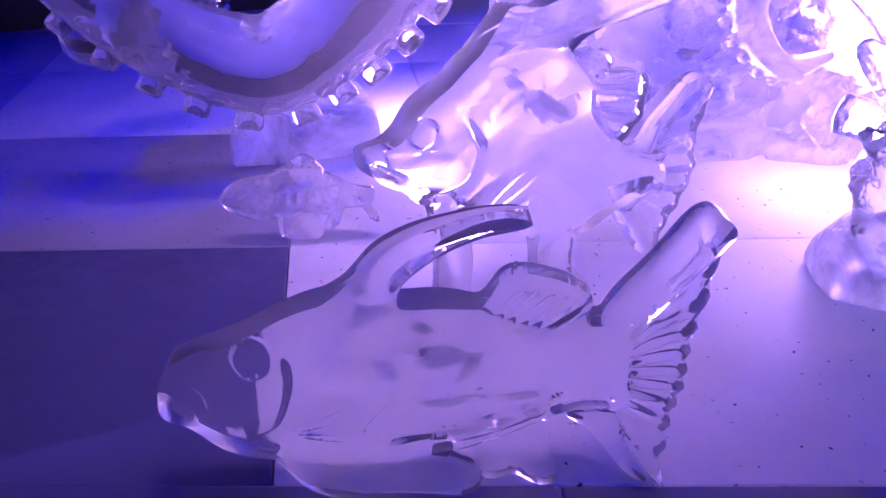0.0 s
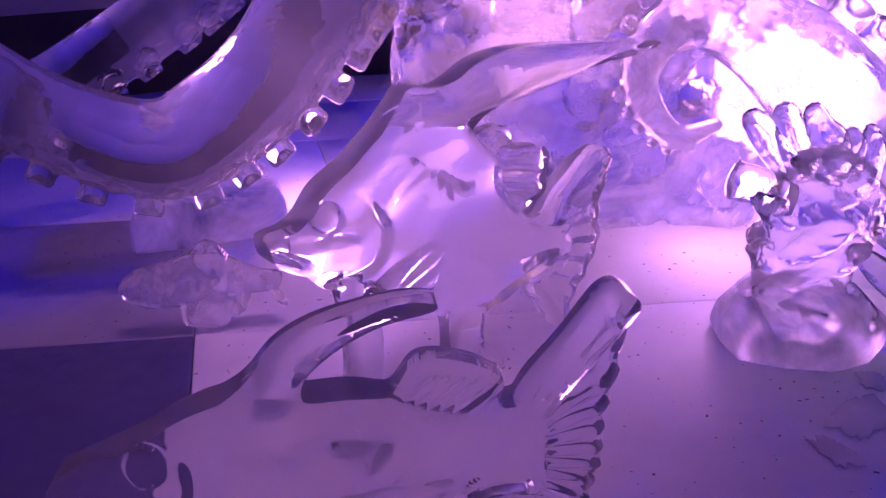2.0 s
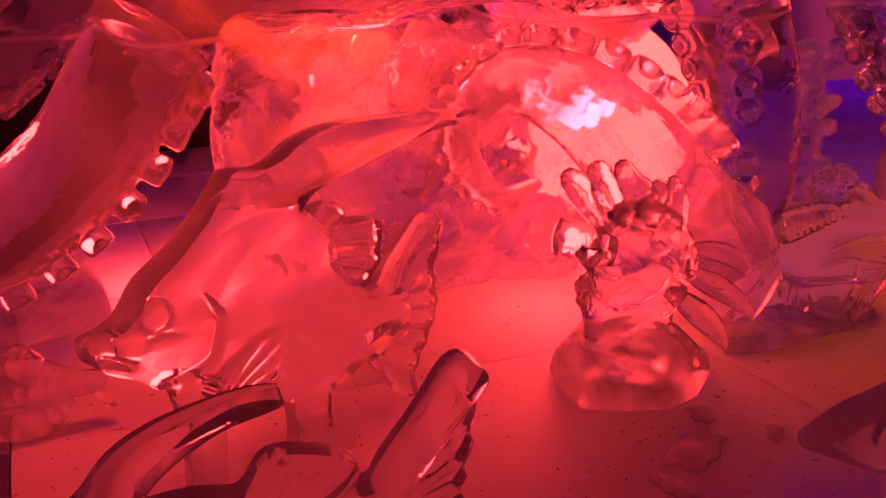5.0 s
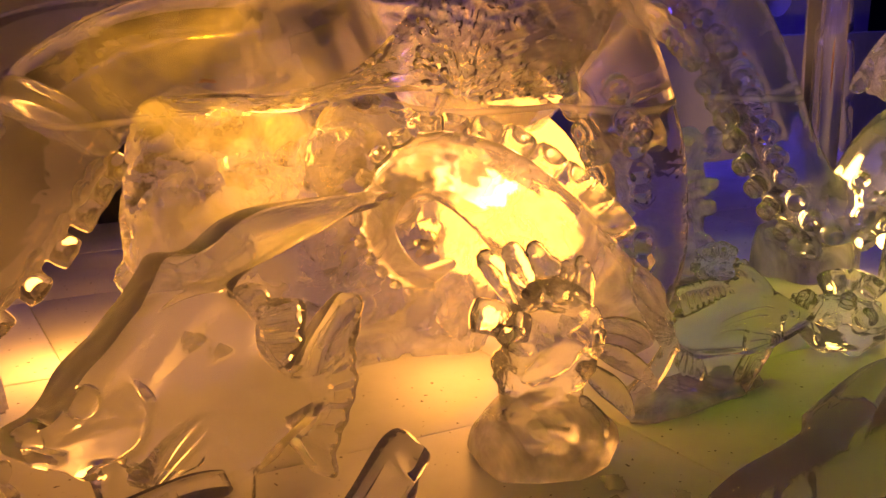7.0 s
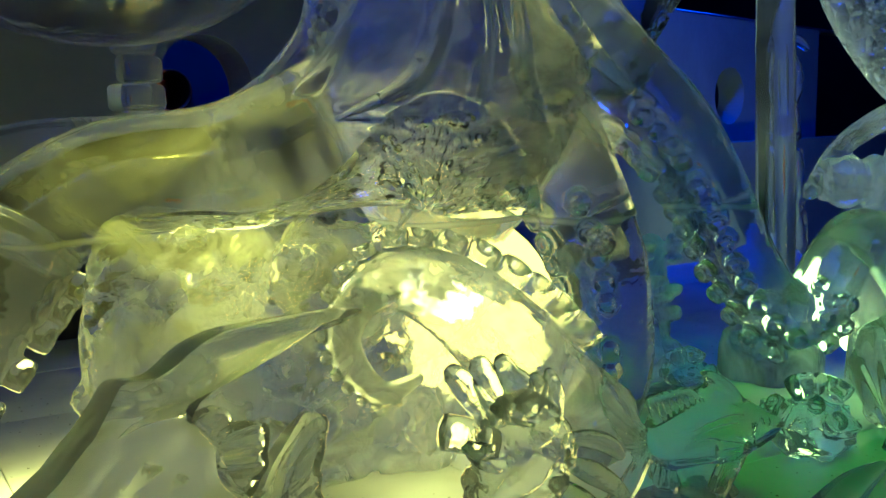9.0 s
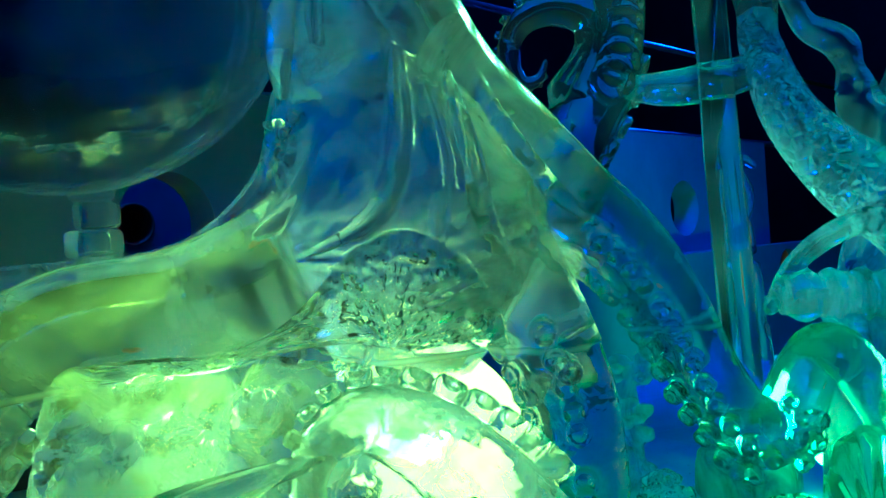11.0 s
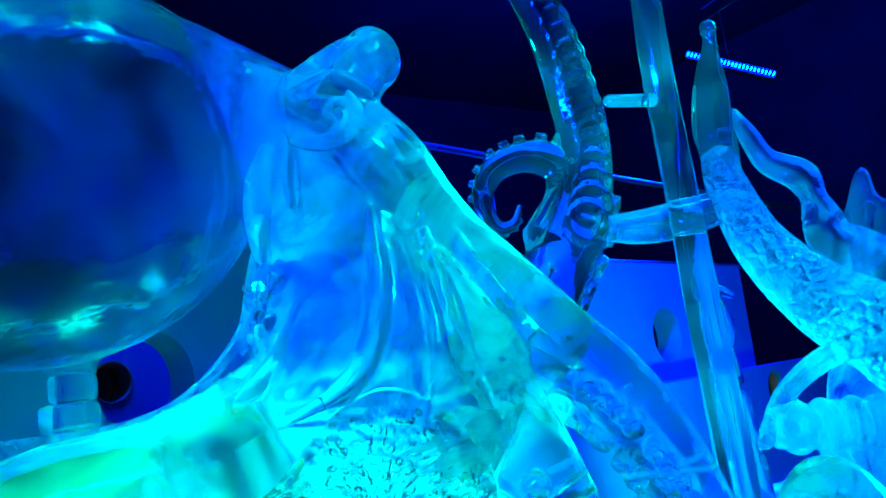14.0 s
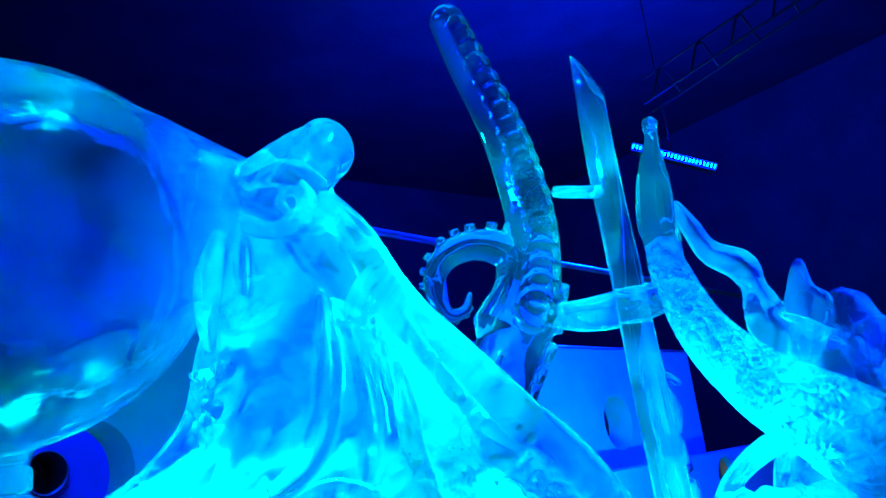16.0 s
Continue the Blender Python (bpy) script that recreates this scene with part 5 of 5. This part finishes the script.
carved("ice_crest", [([(-0.124, 0.903), (-0.103, 0.982), (-0.105, 1.057), (-0.075, 1.141), (-0.043, 1.185), (-0.022, 1.170), (-0.010, 1.114), (0.026, 1.060), (0.029, 1.004), (-0.000, 0.954), (-0.059, 0.892)], 0.03, 0.02, 0.4, (-0.087, 0.833, 22, 0.006, 0.004)), ([(0.027, 0.879), (0.051, 0.954), (0.096, 0.991), (0.149, 0.985), (0.164, 0.919), (0.120, 0.848)], 0.03, 0.02, 0.4, (0.065, 0.794, 20, 0.006, 0.003))], [],
       CLEAR, "ribbed clear ice crest on top of the rippled fin", "", pose(2.27, 1.19, 0, 0, 0, -61), 0.003)

def shell():
    """A grooved spiral shell lying on a stub, with a wide mouth."""
    bm = bmesh.new()
    a, c = Vector((1.80, 1.285, 0.53)), Vector((2.02, 1.13, 0.52))
    tube(bm, [(*a.lerp(c, k / 10), 0.062 + 0.008 * math.sin(k * 2.4)) for k in range(11)], 60, 22)
    u = (c - a).normalized()
    for k in range(26):
        w = 0.45 * k
        r = 0.058 - 0.0019 * k
        s = u.cross(Vector((0, 0, 1)))
        blob(bm, a - u * 0.03 + (Vector((0, 0, 1)) * math.sin(w) + s * math.cos(w)) * r, 0.012, 8, 6)
    tube(bm, [(1.90, 1.22, 0.48, 0.05), (1.91, 1.22, 0.25, 0.07), (1.92, 1.22, 0.0, 0.09)], 14, 14)
    tube(bm, [(1.74, 1.32, 0.50, 0.02), (1.80, 1.27, 0.62, 0.026), (1.92, 1.19, 0.70, 0.032), (2.10, 1.08, 0.72, 0.04)], 30, 14)
    return bm


fuse(thing("shell_sculpture", shell(), CORAL, "clear ice carving of a grooved sea shell on a stub", "ice sculpture"), 0.006, 1)

bm = bmesh.new()
tube(bm, [(2.284, 1.744, 0.905, 0.014), (2.25, 1.76, 0.925, 0.022), (2.225, 1.775, 0.90, 0.020), (2.245, 1.765, 0.85, 0.028), (2.25, 1.76, 0.79, 0.030), (2.24, 1.765, 0.73, 0.024), (2.25, 1.76, 0.67, 0.026), (2.25, 1.76, 0.4, 0.05), (2.25, 1.76, 0.0, 0.07)], 60, 14, 1.0, (0, 0, 1), 0.08)
thing("seahorse_sculpture", bm, CLEAR, "small clear ice carving of a sea horse on a slim stand", "ice sculpture")

# leafy green-lit coral stalk by the wall
bm = bmesh.new()
rnd = random.Random(4)
tube(bm, [(1.53, 1.62, 0.0, 0.05), (1.54, 1.64, 0.2, 0.045), (1.55, 1.66, 0.36, 0.04)], 20, 12)
for k in range(40):
    w, z = rnd.uniform(0, 6.28), 0.03 + 0.36 * k / 40
    blob(bm, (1.54 + 0.05 * math.cos(w), 1.63 + 0.05 * math.sin(w), z), (0.024, 0.024, 0.014), 10, 6, 0.3)
fuse(thing("ice_coral", bm, FROST, "knobbly ice coral stalk standing on the stage", "ice sculpture"), 0.006, 1)

# low crusty coral heads on the right of the stage
def low_coral(x, y, r, seed, label):
    bm = bmesh.new()
    rnd = random.Random(seed)
    blob(bm, (x, y, r * 0.5), (r, r * 0.8, r * 0.6), 20, 12, 0.3)
    for k in range(16):
        w, e = rnd.uniform(0, 6.28), rnd.uniform(0.1, 1.3)
        d = Vector((math.cos(w) * math.cos(e), math.sin(w) * math.cos(e), math.sin(e)))
        cup(bm, Vector((x, y, r * 0.5)) + d * r * 0.75, d, r * rnd.uniform(0.16, 0.26), r * 0.4, 10)
    return fuse(thing("ice_coral", bm, CLEAR, label, "ice sculpture", group="low coral heads"), 0.005, 1)


low_coral(1.43, 1.06, 0.10, 2, "low clear ice coral head with open cups")
low_coral(1.52, 1.49, 0.07, 6, "small crusty ice coral head")
low_coral(1.42, 0.80, 0.09, 9, "low clear ice coral head beside the fish")

carved("shell_sculpture", [([(0.0, 0.0), (-0.045, 0.05), (-0.075, 0.13), (-0.06, 0.20), (-0.02, 0.245), (0.04, 0.255), (0.10, 0.22), (0.12, 0.14), (0.08, 0.05)], 0.034, 0.03, 0.3, (0.02, -0.03, 24, 0.006, 0.004))], [],
       CLEAR, "clear ice carving of a ribbed fan shell standing on the stage", "", pose(1.68, 1.07, 0, 0, 0, -25), 0.003)
carved("ice_leaf", [([(-0.13, 0.0), (-0.08, 0.045), (0.0, 0.06), (0.09, 0.04), (0.14, 0.0), (0.06, -0.045), (-0.06, -0.05)], 0.012, 0.02, 0.3)], [("cut", [(-0.11, 0.0), (0.0, 0.008), (0.12, 0.0)], 0.004, 0.005)],
       FROST, "flat frosted ice leaf lying behind the spiny fish", "", pose(1.44, 1.47, 0.012, -90, 0, 15), 0.003)

# low plates and blocks that the carvings stand on
def low_block(x, y, rx, ry, h, rz, seed, label, mat, n=12):
    bm = bmesh.new()
    rnd = random.Random(seed)
    rings = []
    base = [1 + rnd.uniform(-0.16, 0.12) + (0.4 * noise.noise(Vector((3 * math.cos(6.283 * i / n), 3 * math.sin(6.283 * i / n), seed))) if n > 12 else 0) for i in range(n)]
    for z, k in ((0.0, 1.0), (h * 0.6, 0.98), (h, 0.9)):
        rings.append([bm.verts.new((rx * k * base[i] * math.copysign(abs(math.cos(w)) ** 0.6, math.cos(w)), ry * k * base[i] * math.copysign(abs(math.sin(w)) ** 0.6, math.sin(w)), z)) for i, w in enumerate(2 * math.pi * (i + 0.5) / n for i in range(n))])
    for p, q in zip(rings, rings[1:]):
        for i in range(n):
            bm.faces.new((p[i], p[(i + 1) % n], q[(i + 1) % n], q[i]))
    bm.faces.new(rings[0][::-1])
    bm.faces.new(rings[-1])
    bmesh.ops.bevel(bm, geom=bm.edges[:], offset=min(0.006, h * 0.2), segments=2, affect="EDGES")
    return thing("ice_block", bm, mat, label, "ice block", group="low ice blocks", at=pose(x, y, 0, 0, 0, rz))


low_block(-0.29, 1.68, 0.17, 0.15, 0.09, 10, 3, "low frosted ice block under the curled arm", FROST)
low_block(1.00, 1.04, 0.17, 0.06, 0.02, 3, 4, "thin cloudy ice plate under the spiny fish", PLINTH)
low_block(1.82, 1.47, 0.13, 0.12, 0.12, 20, 5, "frosted ice block under the dipping arm", FROST)
for x, y, rx, ry, rz, seed in ((0.62, 0.80, 0.05, 0.028, 30, 6), (0.68, 0.87, 0.024, 0.018, 70, 7), (0.55, 0.74, 0.018, 0.03, 10, 9), (0.74, 0.79, 0.02, 0.012, 50, 11)):
    low_block(x, y, rx, ry, 0.0015, rz, seed, "dark wet melt patch on the pale ice slab", WET, 34)

# ---- the slabs ----
rnd = random.Random(2)
ys = [-0.9, -0.4, 0.09, 0.63, 1.17, 1.71, 2.25, 2.7, 3.1]
for j, (y0, y1) in enumerate(zip(ys, ys[1:])):
    xs = [-3.2, -2.4, -1.35, -0.25, 0.80, 1.85, 2.9, 4.2] if j in (3, 4) else [-3.2, -2.1, -1.0, 0.05, 1.1, 2.2, 3.2, 4.2]
    for x0, x1 in zip(xs, xs[1:]):
        dz = rnd.uniform(-0.003, 0.0)
        bm = bevelled((x0 + 0.0008, y0 + 0.0008, -0.16), (x1 - 0.0008, y1 - 0.0008, dz), 0.003, 2)
        for v in bm.verts:
            v.co.x, v.co.y = v.co.x - 0.11 * (v.co.y - 1.17), v.co.y - 0.06 * v.co.x
        # front rows and left bays get the darker tones
        part("slab", bm, DARK_SLAB if j < 3 or (j == 3 and x1 < 0) else MID_SLAB if x1 < 0 else SLAB, stage)
